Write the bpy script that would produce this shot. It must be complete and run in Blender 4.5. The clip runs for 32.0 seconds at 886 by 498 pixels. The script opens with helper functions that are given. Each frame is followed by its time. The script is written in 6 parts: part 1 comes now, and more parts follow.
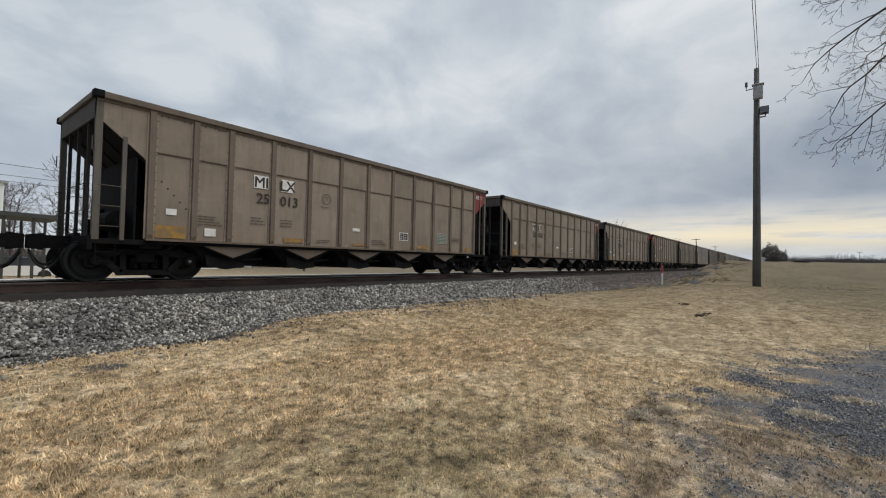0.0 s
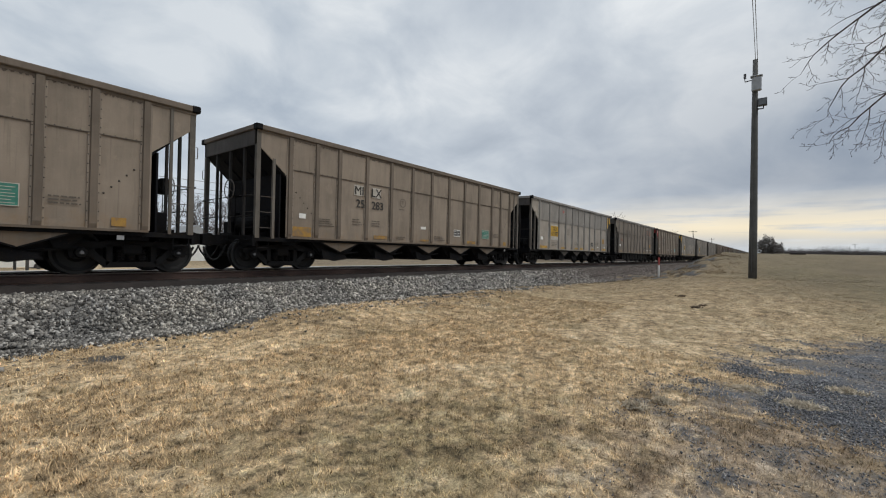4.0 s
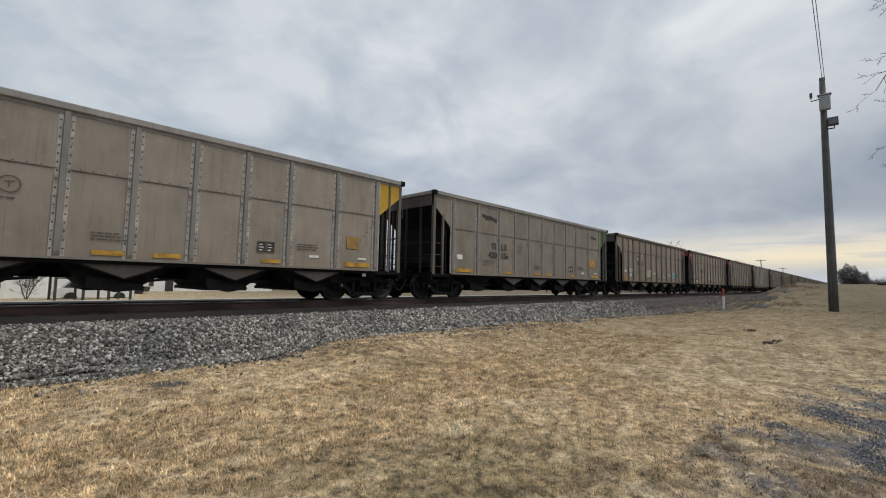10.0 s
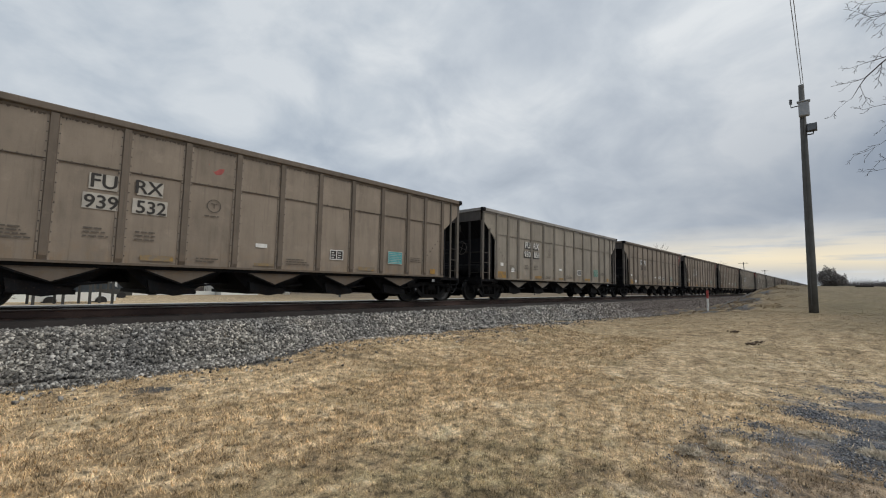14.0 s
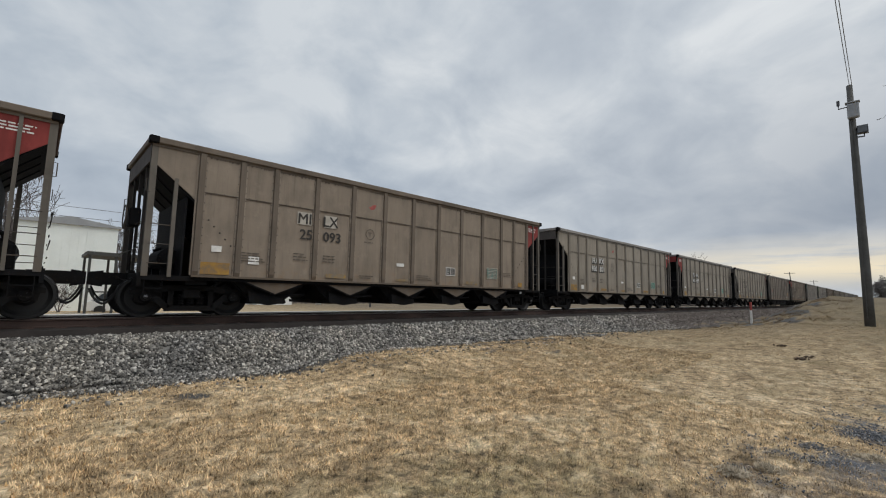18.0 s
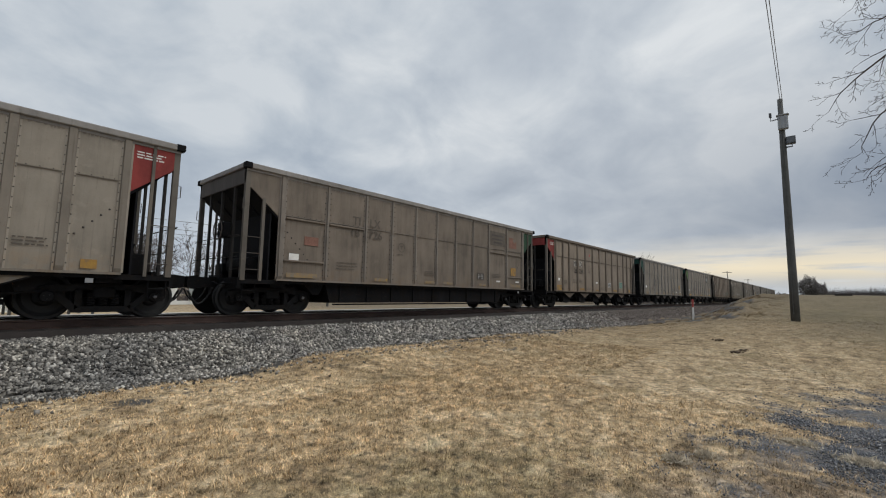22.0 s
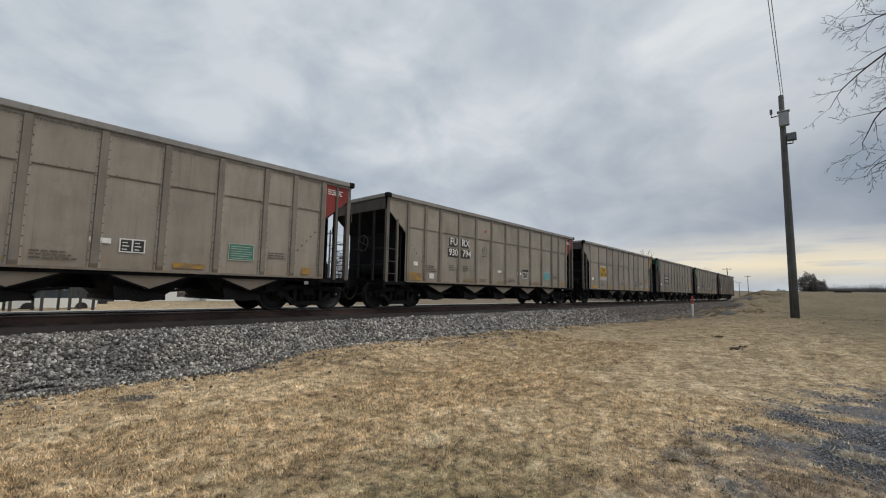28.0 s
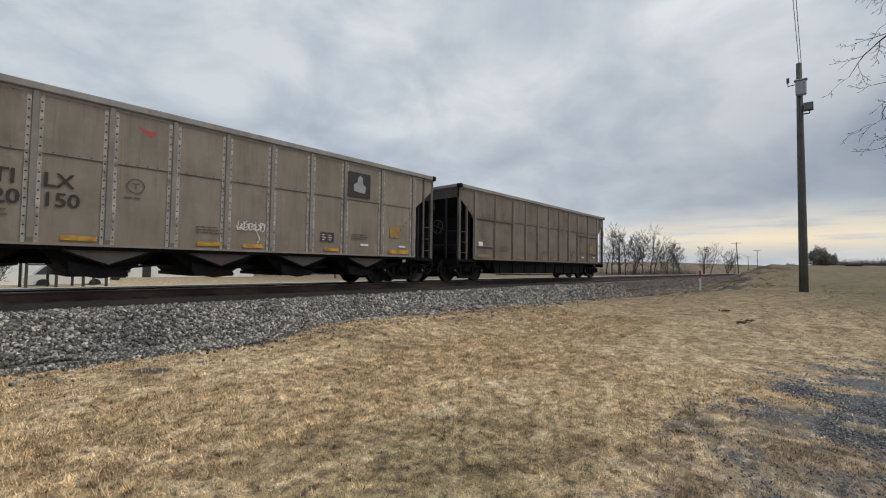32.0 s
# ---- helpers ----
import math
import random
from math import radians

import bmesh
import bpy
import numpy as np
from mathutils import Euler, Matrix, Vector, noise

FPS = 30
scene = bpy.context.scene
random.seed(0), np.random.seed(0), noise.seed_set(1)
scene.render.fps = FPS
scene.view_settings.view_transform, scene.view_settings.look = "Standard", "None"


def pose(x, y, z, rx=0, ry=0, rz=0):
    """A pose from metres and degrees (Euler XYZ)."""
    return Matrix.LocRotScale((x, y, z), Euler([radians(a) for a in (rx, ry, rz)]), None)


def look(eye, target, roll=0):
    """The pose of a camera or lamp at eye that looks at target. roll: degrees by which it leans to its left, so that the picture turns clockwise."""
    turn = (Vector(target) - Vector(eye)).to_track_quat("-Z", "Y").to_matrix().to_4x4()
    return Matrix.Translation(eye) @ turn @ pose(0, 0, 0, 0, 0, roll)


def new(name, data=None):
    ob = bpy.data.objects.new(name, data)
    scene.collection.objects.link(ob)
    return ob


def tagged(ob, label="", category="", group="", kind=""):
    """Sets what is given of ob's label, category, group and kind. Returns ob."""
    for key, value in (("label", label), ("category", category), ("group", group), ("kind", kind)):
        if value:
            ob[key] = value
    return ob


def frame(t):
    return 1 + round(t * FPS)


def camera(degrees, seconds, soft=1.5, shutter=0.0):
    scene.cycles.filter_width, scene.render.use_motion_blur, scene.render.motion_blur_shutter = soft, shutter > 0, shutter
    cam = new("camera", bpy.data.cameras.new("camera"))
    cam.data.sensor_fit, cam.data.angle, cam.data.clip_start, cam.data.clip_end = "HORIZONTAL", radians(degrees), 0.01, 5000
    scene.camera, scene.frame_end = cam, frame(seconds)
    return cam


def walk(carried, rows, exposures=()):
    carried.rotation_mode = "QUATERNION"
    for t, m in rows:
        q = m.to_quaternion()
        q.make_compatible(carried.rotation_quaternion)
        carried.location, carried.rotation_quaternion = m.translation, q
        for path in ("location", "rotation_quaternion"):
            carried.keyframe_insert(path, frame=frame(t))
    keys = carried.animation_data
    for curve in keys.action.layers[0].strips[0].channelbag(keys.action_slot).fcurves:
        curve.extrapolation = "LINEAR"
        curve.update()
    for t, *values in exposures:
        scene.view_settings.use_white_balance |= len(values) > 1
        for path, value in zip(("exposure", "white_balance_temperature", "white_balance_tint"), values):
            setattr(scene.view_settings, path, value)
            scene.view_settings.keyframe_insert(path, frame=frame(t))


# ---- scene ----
EYE = 1.6          # lens height over the lawn at the camera
cam = camera(91.93, 32.0, soft=1.1)
# time, yaw, pitch, roll of the hand-held camera, which stays on one spot
TURNS = (
    (0.0, -51.90, 1.50, -1.20),
    (0.5, -52.13, 1.18, -1.24),
    (1.0, -52.32, 1.02, -1.22),
    (1.5, -52.48, 0.82, -1.28),
    (2.0, -52.60, 0.69, -1.26),
    (2.5, -52.63, 0.48, -1.30),
    (4.5, -51.78, 0.53, -1.06),
    (5.0, -51.07, 0.90, -0.70),
    (5.5, -50.23, 1.34, -0.21),
    (6.0, -49.44, 1.78, 0.38),
    (6.5, -48.80, 2.01, 0.78),
    (7.0, -48.38, 2.07, 0.89),
    (7.5, -47.77, 2.09, 0.43),
    (8.0, -46.96, 2.41, -0.28),
    (8.5, -46.16, 3.00, -1.15),
    (9.0, -45.78, 3.80, -1.52),
    (9.5, -45.71, 4.29, -1.48),
    (10.0, -45.91, 4.41, -1.16),
    (10.5, -46.17, 4.24, -0.85),
    (11.0, -46.28, 4.00, -0.83),
    (11.5, -46.47, 3.91, -0.88),
    (12.0, -46.77, 3.94, -0.95),
    (12.5, -47.09, 4.04, -0.93),
    (13.0, -47.37, 4.10, -0.95),
    (13.5, -47.43, 4.32, -0.95),
    (14.0, -47.43, 4.83, -1.02),
    (14.5, -47.04, 5.53, -1.05),
    (16.5, -38.15, 9.60, -2.02),
    (17.0, -38.85, 7.40, -1.64),
    (17.5, -41.49, 7.49, -1.42),
    (18.0, -43.52, 6.15, -1.15),
    (18.5, -44.43, 5.64, -0.99),
    (19.0, -44.96, 5.58, -0.96),
    (19.5, -45.31, 5.74, -0.96),
    (20.0, -45.85, 5.99, -1.00),
    (20.5, -46.72, 6.04, -1.00),
    (21.0, -47.68, 6.02, -1.01),
    (21.5, -48.51, 6.02, -0.97),
    (22.0, -48.94, 6.08, -0.95),
    (22.5, -49.02, 6.13, -1.00),
    (23.0, -48.95, 6.38, -0.95),
    (23.5, -48.86, 6.83, -0.95),
    (24.0, -48.76, 7.32, -1.00),
    (24.5, -48.68, 7.70, -1.04),
    (25.0, -48.67, 7.74, -1.05),
    (25.5, -48.64, 7.48, -1.00),
    (27.5, -48.92, 5.80, -0.98),
    (28.0, -48.95, 5.61, -1.00),
    (28.5, -48.92, 5.39, -0.96),
    (29.0, -48.77, 4.96, -0.92),
    (29.5, -48.52, 4.29, -0.90),
    (30.0, -48.28, 3.51, -0.86),
    (30.5, -48.10, 2.91, -0.83),
    (31.0, -48.06, 2.50, -0.80),
    (31.5, -48.04, 2.37, -0.80),
    (32.0, -48.05, 2.30, -0.78),
)
walk(cam, [(t, pose(0, 0, EYE, 90 + p, r, a)) for t, a, p, r in TURNS],
     [(0.0, -0.05), (2.0, 0.0), (5.0, 0.02), (8.0, 0.02), (9.5, -0.05), (14.0, -0.04), (17.0, -0.10), (23.0, -0.11), (25.0, -0.12), (28.0, -0.11), (30.0, 0.0), (32.0, -0.05)])

# ---- light ----
world = bpy.data.worlds.new("sky")
scene.world = world
world.use_nodes = True


class Nodes:
    """A short way to wire a node tree."""

    def __init__(self, tree):
        self.tree = tree
        tree.nodes.clear()

    def add(self, kind, **given):
        node = self.tree.nodes.new("ShaderNode" + kind)
        for key, value in given.items():
            if key == "op":
                node.operation = value
            elif key == "blend":
                node.blend_type = value
            elif key == "data":
                node.data_type = value
            elif key == "sky":
                node.sky_type = value
            else:
                name = int(key[1:]) if key[0] == "i" and key[1:].isdigit() else key.replace("_", " ").title()
                if hasattr(value, "is_output"):
                    self.tree.links.new(value, node.inputs[name])
                else:
                    node.inputs[name].default_value = value
        return node

    def math(self, op, a, b=0.0, c=0.0):
        return self.add("Math", op=op, i0=a, i1=b, i2=c).outputs[0]

    def mix(self, fac, a, b, blend="MIX"):
        return self.add("MixRGB", blend=blend, i0=fac, i1=a, i2=b).outputs[0]

    def ramp(self, fac, stops):
        node = self.add("ValToRGB", i0=fac)
        els = node.color_ramp.elements
        while len(els) < len(stops):
            els.new(0.5)
        for el, (pos, col) in zip(els, stops):
            el.position, el.color = pos, (col if len(col) == 4 else (*col, 1))
        return node.outputs[0]

    def noise(self, vector, scale, detail=4.0, rough=0.55, warp=0.0):
        return self.add("TexNoise", vector=vector, scale=scale, detail=detail, roughness=rough, distortion=warp).outputs[0]


def grey(v):
    return (v, v, v)


def build_sky():
    n = Nodes(world.node_tree)
    way = n.add("TexCoord").outputs["Generated"]
    sep = n.add("SeparateXYZ", i0=way)
    x, y, z = sep.outputs
    clear = n.add("TexSky", sky="NISHITA")
    clear.sun_disc, clear.sun_elevation, clear.sun_rotation = False, radians(SUN_UP), radians(SUN_TURN)
    clear.altitude, clear.dust_density = 100, 2.0
    # one flat cloud deck, seen in perspective
    up = n.math("MAXIMUM", z, 0.0)
    deep = n.math("ADD", up, 0.38)
    flat = n.add("CombineXYZ", i0=n.math("DIVIDE", x, deep), i1=n.math("DIVIDE", y, deep), i2=0.3).outputs[0]
    big = n.noise(flat, 1.15, 3, 0.5, 0.2)
    mid = n.noise(flat, 3.4, 7, 0.54, 0.35)
    lumps = n.math("ADD", n.math("MULTIPLY", big, 0.5), n.math("MULTIPLY", mid, 0.5))
    deck = n.ramp(lumps, [(0.35, (0.29, 0.35, 0.435)), (0.45, (0.42, 0.48, 0.56)), (0.53, (0.555, 0.61, 0.672)), (0.62, (0.76, 0.795, 0.825))])
    # the deck is thicker towards the far end of the line, and breaks up low over the horizon there
    facing = n.math("ADD", n.math("MULTIPLY", x, 0.985), n.math("MULTIPLY", y, -0.17))
    toward = n.ramp(facing, [(0.52, grey(0.0)), (0.95, grey(1.0))])
    beyond = n.ramp(facing, [(0.80, grey(0.0)), (0.99, grey(1.0))])
    thick = n.math("MULTIPLY", n.math("ADD", n.math("MULTIPLY", toward, 0.45), n.math("MULTIPLY", beyond, 0.6)), n.ramp(up, [(0.06, grey(0.0)), (0.14, grey(1.0)), (0.30, grey(0.7)), (0.50, grey(0.0))]))
    deck = n.mix(thick, deck, n.mix(0.72, deck, (0.225, 0.268, 0.340, 1)))
    low = n.ramp(up, [(0.0, grey(0.35)), (0.022, grey(0.55)), (0.05, grey(1.0)), (0.085, grey(0.8)), (0.13, grey(0.0))])
    streak = n.noise(n.add("Mapping", i0=way, i3=(3.0, 3.0, 34.0)).outputs[0], 1.5, 5, 0.55)
    gap = n.math("MULTIPLY", n.math("MULTIPLY", low, toward), n.ramp(streak, [(0.36, grey(0.25)), (0.54, grey(1.0))]))
    warm = n.ramp(up, [(0.0, (0.36, 0.43, 0.52)), (0.022, (0.52, 0.53, 0.53)), (0.06, (0.97, 0.84, 0.60)), (0.10, (0.78, 0.73, 0.63))])
    veil = n.mix(gap, deck, warm)
    # the deck is thinner over the train's middle and heavier across the line
    thin = n.ramp(n.add("VectorMath", op="DOT_PRODUCT", i0=way, i1=(0.82, 0.40, 0.41)).outputs["Value"], [(0.86, grey(0.0)), (0.99, grey(0.22))])
    veil = n.mix(thin, veil, (0.80, 0.83, 0.85, 1))
    heavy = n.ramp(n.add("VectorMath", op="DOT_PRODUCT", i0=way, i1=(0.14, 0.905, 0.40)).outputs["Value"], [(0.80, grey(0.0)), (0.98, grey(0.30))])
    veil = n.mix(heavy, veil, (0.40, 0.47, 0.55, 1))
    # pale haze on the horizon elsewhere
    haze = n.math("MULTIPLY", n.ramp(up, [(0.0, grey(0.9)), (0.30, grey(0.0))]), n.math("SUBTRACT", 1.0, n.math("MULTIPLY", toward, 0.9)))
    veil = n.mix(n.math("MULTIPLY", haze, 0.75), veil, (0.59, 0.645, 0.71, 1))
    ground = n.mix(n.math("GREATER_THAN", z, -0.02), (0.16, 0.14, 0.11, 1), veil)
    a = n.add("Background", i0=clear.outputs[0], i1=0.05 * 0.02)
    b = n.add("Background", i0=ground, i1=SKY_POWER)
    both = n.add("AddShader", i0=a.outputs[0], i1=b.outputs[0])
    out = n.add("OutputWorld", i0=both.outputs[0])
    return out


SUN_UP, SUN_TURN = 48, 150
SKY_POWER = 1.0
build_sky()
sun = new("sun", bpy.data.lights.new("sun", "SUN"))
sun.data.energy, sun.data.angle, sun.data.color = 1.5, radians(45), (1.0, 0.955, 0.88)
sun.matrix_world = look((9, -13, 22), (0, 0, 0))


# ---- materials ----
def material(name, rough=0.8, metal=0.0):
    mat = bpy.data.materials.new(name)
    mat.use_nodes = True
    n = Nodes(mat.node_tree)
    out = n.add("OutputMaterial")
    bsdf = n.add("BsdfPrincipled", roughness=rough, metallic=metal)
    n.tree.links.new(bsdf.outputs[0], out.inputs[0])
    return mat, n, bsdf


def link(n, value, bsdf, name):
    n.tree.links.new(value, bsdf.inputs[name])


def bump(n, bsdf, height, dist, strength=1.0):
    b = n.add("Bump", height=height, distance=dist, strength=strength)
    n.tree.links.new(b.outputs[0], bsdf.inputs["Normal"])


def plain(name, col, rough=0.7, metal=0.0, vary=0.25, scale=3.0, relief=0.0):
    """Paint, rubber or metal with soft blotches and fine grain."""
    mat, n, bsdf = material(name, rough, metal)
    at = n.add("TexCoord").outputs["Object"]
    blot = n.noise(at, scale, 5, 0.6)
    fine = n.noise(at, scale * 14, 3, 0.6)
    dark = tuple(c * (1 - vary) for c in col) + (1,)
    lite = tuple(min(1, c * (1 + vary)) for c in col) + (1,)
    tone = n.math("ADD", n.math("MULTIPLY", blot, 0.7), n.math("MULTIPLY", fine, 0.3))
    link(n, n.ramp(tone, [(0.35, dark), (0.65, lite)]), bsdf, "Base Color")
    if relief:
        bump(n, bsdf, fine, relief)
    return mat


def car_paint(name, col, grime=0.5, shine=0.35):
    """Weathered freight-car paint: coal dust, rain streaks, rust freckles; each car a little different."""
    mat, n, bsdf = material(name, 0.78)
    bsdf.inputs["Specular IOR Level"].default_value = shine
    at = n.add("TexCoord").outputs["Object"]
    rnd = n.add("ObjectInfo").outputs["Random"]
    shift = n.add("CombineXYZ", i0=n.math("MULTIPLY", rnd, 37.0), i1=0.0, i2=n.math("MULTIPLY", rnd, 11.0)).outputs[0]
    at2 = n.add("VectorMath", op="ADD", i0=at, i1=shift).outputs[0]
    blot = n.noise(at2, 0.9, 6, 0.6)
    streak = n.noise(n.add("Mapping", i0=at2, i3=(4.5, 4.5, 0.7)).outputs[0], 1.0, 5, 0.65)
    fine = n.noise(at2, 26.0, 4, 0.7)
    tone = n.math("ADD", n.math("MULTIPLY", blot, 0.60), n.math("MULTIPLY", streak, 0.40))
    dark = tuple(c * (1 - grime * 0.55) for c in col) + (1,)
    lite = tuple(min(1, c * (1 + grime * 0.42)) for c in col) + (1,)
    base = n.ramp(tone, [(0.33, dark), (0.5, (*col, 1)), (0.68, lite)])
    base = n.mix(n.math("MULTIPLY", n.ramp(fine, [(0.60, grey(0.0)), (0.74, grey(1.0))]), 0.35), base, (0.16, 0.085, 0.05, 1))
    chalk = n.ramp(n.noise(at2, 2.3, 8, 0.68), [(0.56, grey(0.0)), (0.70, grey(0.42))])
    base = n.mix(chalk, base, tuple(min(1, c * 1.45 + 0.006) for c in col) + (1,))
    # pale dust caught in the corners of each sheet beside the ribs
    across = n.math("ABSOLUTE", n.add("SeparateXYZ", i0=at).outputs[0])
    rim = n.ramp(across, [(0.30, grey(0.0)), (0.52, grey(1.0)), (0.68, grey(1.0)), (0.74, grey(0.0))])
    rim = n.math("MULTIPLY", rim, n.ramp(n.noise(n.add("Mapping", i0=at2, i3=(6.0, 6.0, 1.6)).outputs[0], 1.0, 6, 0.65), [(0.40, grey(0.0)), (0.60, grey(0.6))]))
    base = n.mix(rim, base, tuple(min(1, c * 1.32 + 0.008) for c in col) + (1,))
    # soot washed down by rain in narrow runs
    runs = n.noise(n.add("Mapping", i0=at2, i3=(15.0, 15.0, 0.55)).outputs[0], 1.0, 4, 0.6)
    base = n.mix(n.ramp(runs, [(0.58, grey(0.0)), (0.74, grey(0.5))]), base, tuple(c * 0.52 for c in col) + (1,))
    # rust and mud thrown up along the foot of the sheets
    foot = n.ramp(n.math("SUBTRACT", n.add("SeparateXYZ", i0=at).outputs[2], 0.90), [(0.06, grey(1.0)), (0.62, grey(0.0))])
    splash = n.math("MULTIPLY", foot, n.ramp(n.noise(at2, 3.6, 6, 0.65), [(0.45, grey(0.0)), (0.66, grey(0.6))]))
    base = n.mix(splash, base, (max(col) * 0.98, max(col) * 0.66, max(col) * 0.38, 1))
    value = n.add("HueSaturation", hue=0.5, saturation=1.0, value=n.math("ADD", 0.92, n.math("MULTIPLY", rnd, 0.16)), fac=1.0, color=base)
    link(n, value.outputs[0], bsdf, "Base Color")
    bump(n, bsdf, n.math("ADD", fine, n.math("MULTIPLY", blot, 3.0)), 0.004, 0.5)
    return mat


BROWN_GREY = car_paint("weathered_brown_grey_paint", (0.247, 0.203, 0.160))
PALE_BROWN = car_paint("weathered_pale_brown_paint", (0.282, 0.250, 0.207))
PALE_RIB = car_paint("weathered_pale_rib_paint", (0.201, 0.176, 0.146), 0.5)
BROWN_RIB = car_paint("darker_brown_rib_paint", (0.147, 0.119, 0.094), 0.5)
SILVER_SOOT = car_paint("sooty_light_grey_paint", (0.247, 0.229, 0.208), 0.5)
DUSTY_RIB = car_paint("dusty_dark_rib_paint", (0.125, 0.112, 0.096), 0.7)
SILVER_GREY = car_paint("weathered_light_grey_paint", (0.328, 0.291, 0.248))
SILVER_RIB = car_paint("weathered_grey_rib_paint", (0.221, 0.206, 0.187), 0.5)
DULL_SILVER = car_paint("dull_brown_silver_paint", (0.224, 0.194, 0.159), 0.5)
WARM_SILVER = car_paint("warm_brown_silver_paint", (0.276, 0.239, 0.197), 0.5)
# darker than the lit corner posts: the open end's shade is in the colour
END_STEEL = car_paint("shade_dark_end_post_steel", (0.034, 0.032, 0.031), 0.6, 0.2)
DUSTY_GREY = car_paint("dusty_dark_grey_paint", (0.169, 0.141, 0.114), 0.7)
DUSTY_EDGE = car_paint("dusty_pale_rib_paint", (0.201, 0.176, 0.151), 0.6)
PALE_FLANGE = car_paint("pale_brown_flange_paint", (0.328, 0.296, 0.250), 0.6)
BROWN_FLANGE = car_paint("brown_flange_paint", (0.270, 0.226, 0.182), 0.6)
# stands for shadow as well as grime at the lap and below the rim
SEAM_SHADE_GRIME = car_paint("lap_seam_shade_and_grime", (0.098, 0.079, 0.063), 0.7)
# dark running gear, lowered to near-black so the colour carries the under-car shade
BLACK = car_paint("near_black_steel", (0.0072, 0.0076, 0.0090), 0.6, 0.12)
TRUCK = car_paint("shade_dark_truck_casting", (0.0080, 0.0082, 0.0092), 0.7, 0.15)
WHEEL = plain("shade_dark_wheel_steel", (0.0085, 0.0086, 0.0094), 0.6, 0.2)
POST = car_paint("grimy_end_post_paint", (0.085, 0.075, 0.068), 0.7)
# near-black, with the shade under the sloped end painted in
SLOPE = car_paint("shade_dark_slope_sheet", (0.0082, 0.0087, 0.0110), 0.7, 0.12)
CHORD = car_paint("scuffed_top_chord_steel", (0.27, 0.255, 0.24), 0.5)
RED = car_paint("faded_red_paint", (0.225, 0.038, 0.034), 0.75)
YELLOW = car_paint("faded_yellow_paint", (0.46, 0.275, 0.030), 0.5)
GREEN = car_paint("faded_green_paint", (0.078, 0.140, 0.040), 0.5)
TEAL = car_paint("faded_teal_paint", (0.013, 0.055, 0.043), 0.5)
DARK_GREEN = car_paint("sooty_dark_green_paint", (0.022, 0.060, 0.033), 0.5)
PALE_GROUND = plain("dull_white_stencil_ground", (0.43, 0.40, 0.35), 0.75, 0, 0.2, 5.0)
STRIPE = plain("yellow_reflective_tape", (0.43, 0.24, 0.03), 0.6, 0, 0.5, 5.0)
ORANGE, n, bsdf = material("worn_orange_yellow_patch", 0.75)
at = n.add("TexCoord").outputs["Object"]
wear = n.ramp(n.noise(at, 5.0, 6, 0.7), [(0.38, (0.19, 0.135, 0.080)), (0.52, (0.31, 0.175, 0.045)), (0.66, (0.40, 0.23, 0.04))])
link(n, wear, bsdf, "Base Color")
RUBBED, n, bsdf = material("rubbed_out_yellow_tape", 0.8)
at = n.add("TexCoord").outputs["Object"]
link(n, n.ramp(n.noise(at, 6.0, 6, 0.7), [(0.42, (0.205, 0.170, 0.130)), (0.60, (0.27, 0.185, 0.085)), (0.72, (0.36, 0.22, 0.05))]), bsdf, "Base Color")
DIM_JADE, n, bsdf = material("soot_dulled_green_placard", 0.75)
at = n.add("TexCoord").outputs["Object"]
link(n, n.ramp(n.noise(at, 7.0, 5, 0.65), [(0.38, (0.17, 0.155, 0.125)), (0.62, (0.09, 0.19, 0.165))]), bsdf, "Base Color")
CLOD = plain("dark_brown_clod", (0.075, 0.050, 0.034), 0.95, 0, 0.35, 9.0)
DARK_TEAL = car_paint("sooty_teal_paint", (0.011, 0.048, 0.038), 0.5)
DULL_RED = plain("dull_red_brown_paint", (0.20, 0.098, 0.072), 0.8, 0, 0.35, 4.0)
TAG = plain("yellowish_white_spray", (0.55, 0.53, 0.38), 0.7, 0, 0.35, 8.0)
WHITE = plain("chalky_white_paint", (0.70, 0.69, 0.66), 0.7, 0, 0.18, 5.0)
INK = plain("black_stencil_paint", (0.035, 0.031, 0.028), 0.75, 0, 0.3, 8.0)
FADED = plain("worn_grey_stencil_paint", (0.105, 0.088, 0.072), 0.8, 0, 0.25, 8.0)
CYAN = plain("turquoise_placard_paint", (0.06, 0.30, 0.32), 0.6, 0, 0.25, 6.0)
JADE = plain("green_placard_paint", (0.034, 0.175, 0.130), 0.6, 0, 0.25, 6.0)
CORAL = plain("coral_red_emblem_paint", (0.35, 0.075, 0.065), 0.6, 0, 0.25, 6.0)
FLANGE = plain("chalky_bolted_flange", (0.345, 0.325, 0.295), 0.75, 0, 0.5, 5.0)
SAND = plain("pale_sandy_tuft", (0.62, 0.54, 0.42), 0.95, 0, 0.3, 9.0, 0.004)
HAZY_TWIG = plain("dull_brown_evergreen", (0.165, 0.152, 0.142), 0.95, 0, 0.35, 2.0)
DARK_BOLT = plain("dark_bolt_steel", (0.06, 0.05, 0.044), 0.7, 0.2, 0.3, 20.0)
GLINT_CAP = plain("bearing_cap_glint_steel", (0.16, 0.16, 0.17), 0.35, 0.7, 0.5, 25.0)
RUBBER = plain("black_hose_rubber", (0.014, 0.014, 0.015), 0.6)
RAIL = plain("rusty_rail_steel", (0.050, 0.029, 0.023), 0.8, 0.0, 0.35, 2.0, 0.002)
POLISHED = plain("polished_rail_head", (0.62, 0.60, 0.57), 0.28, 0.9, 0.1, 6.0)
TIE = plain("creosoted_tie_wood", (0.024, 0.019, 0.017), 0.9, 0.0, 0.35, 2.5, 0.004)
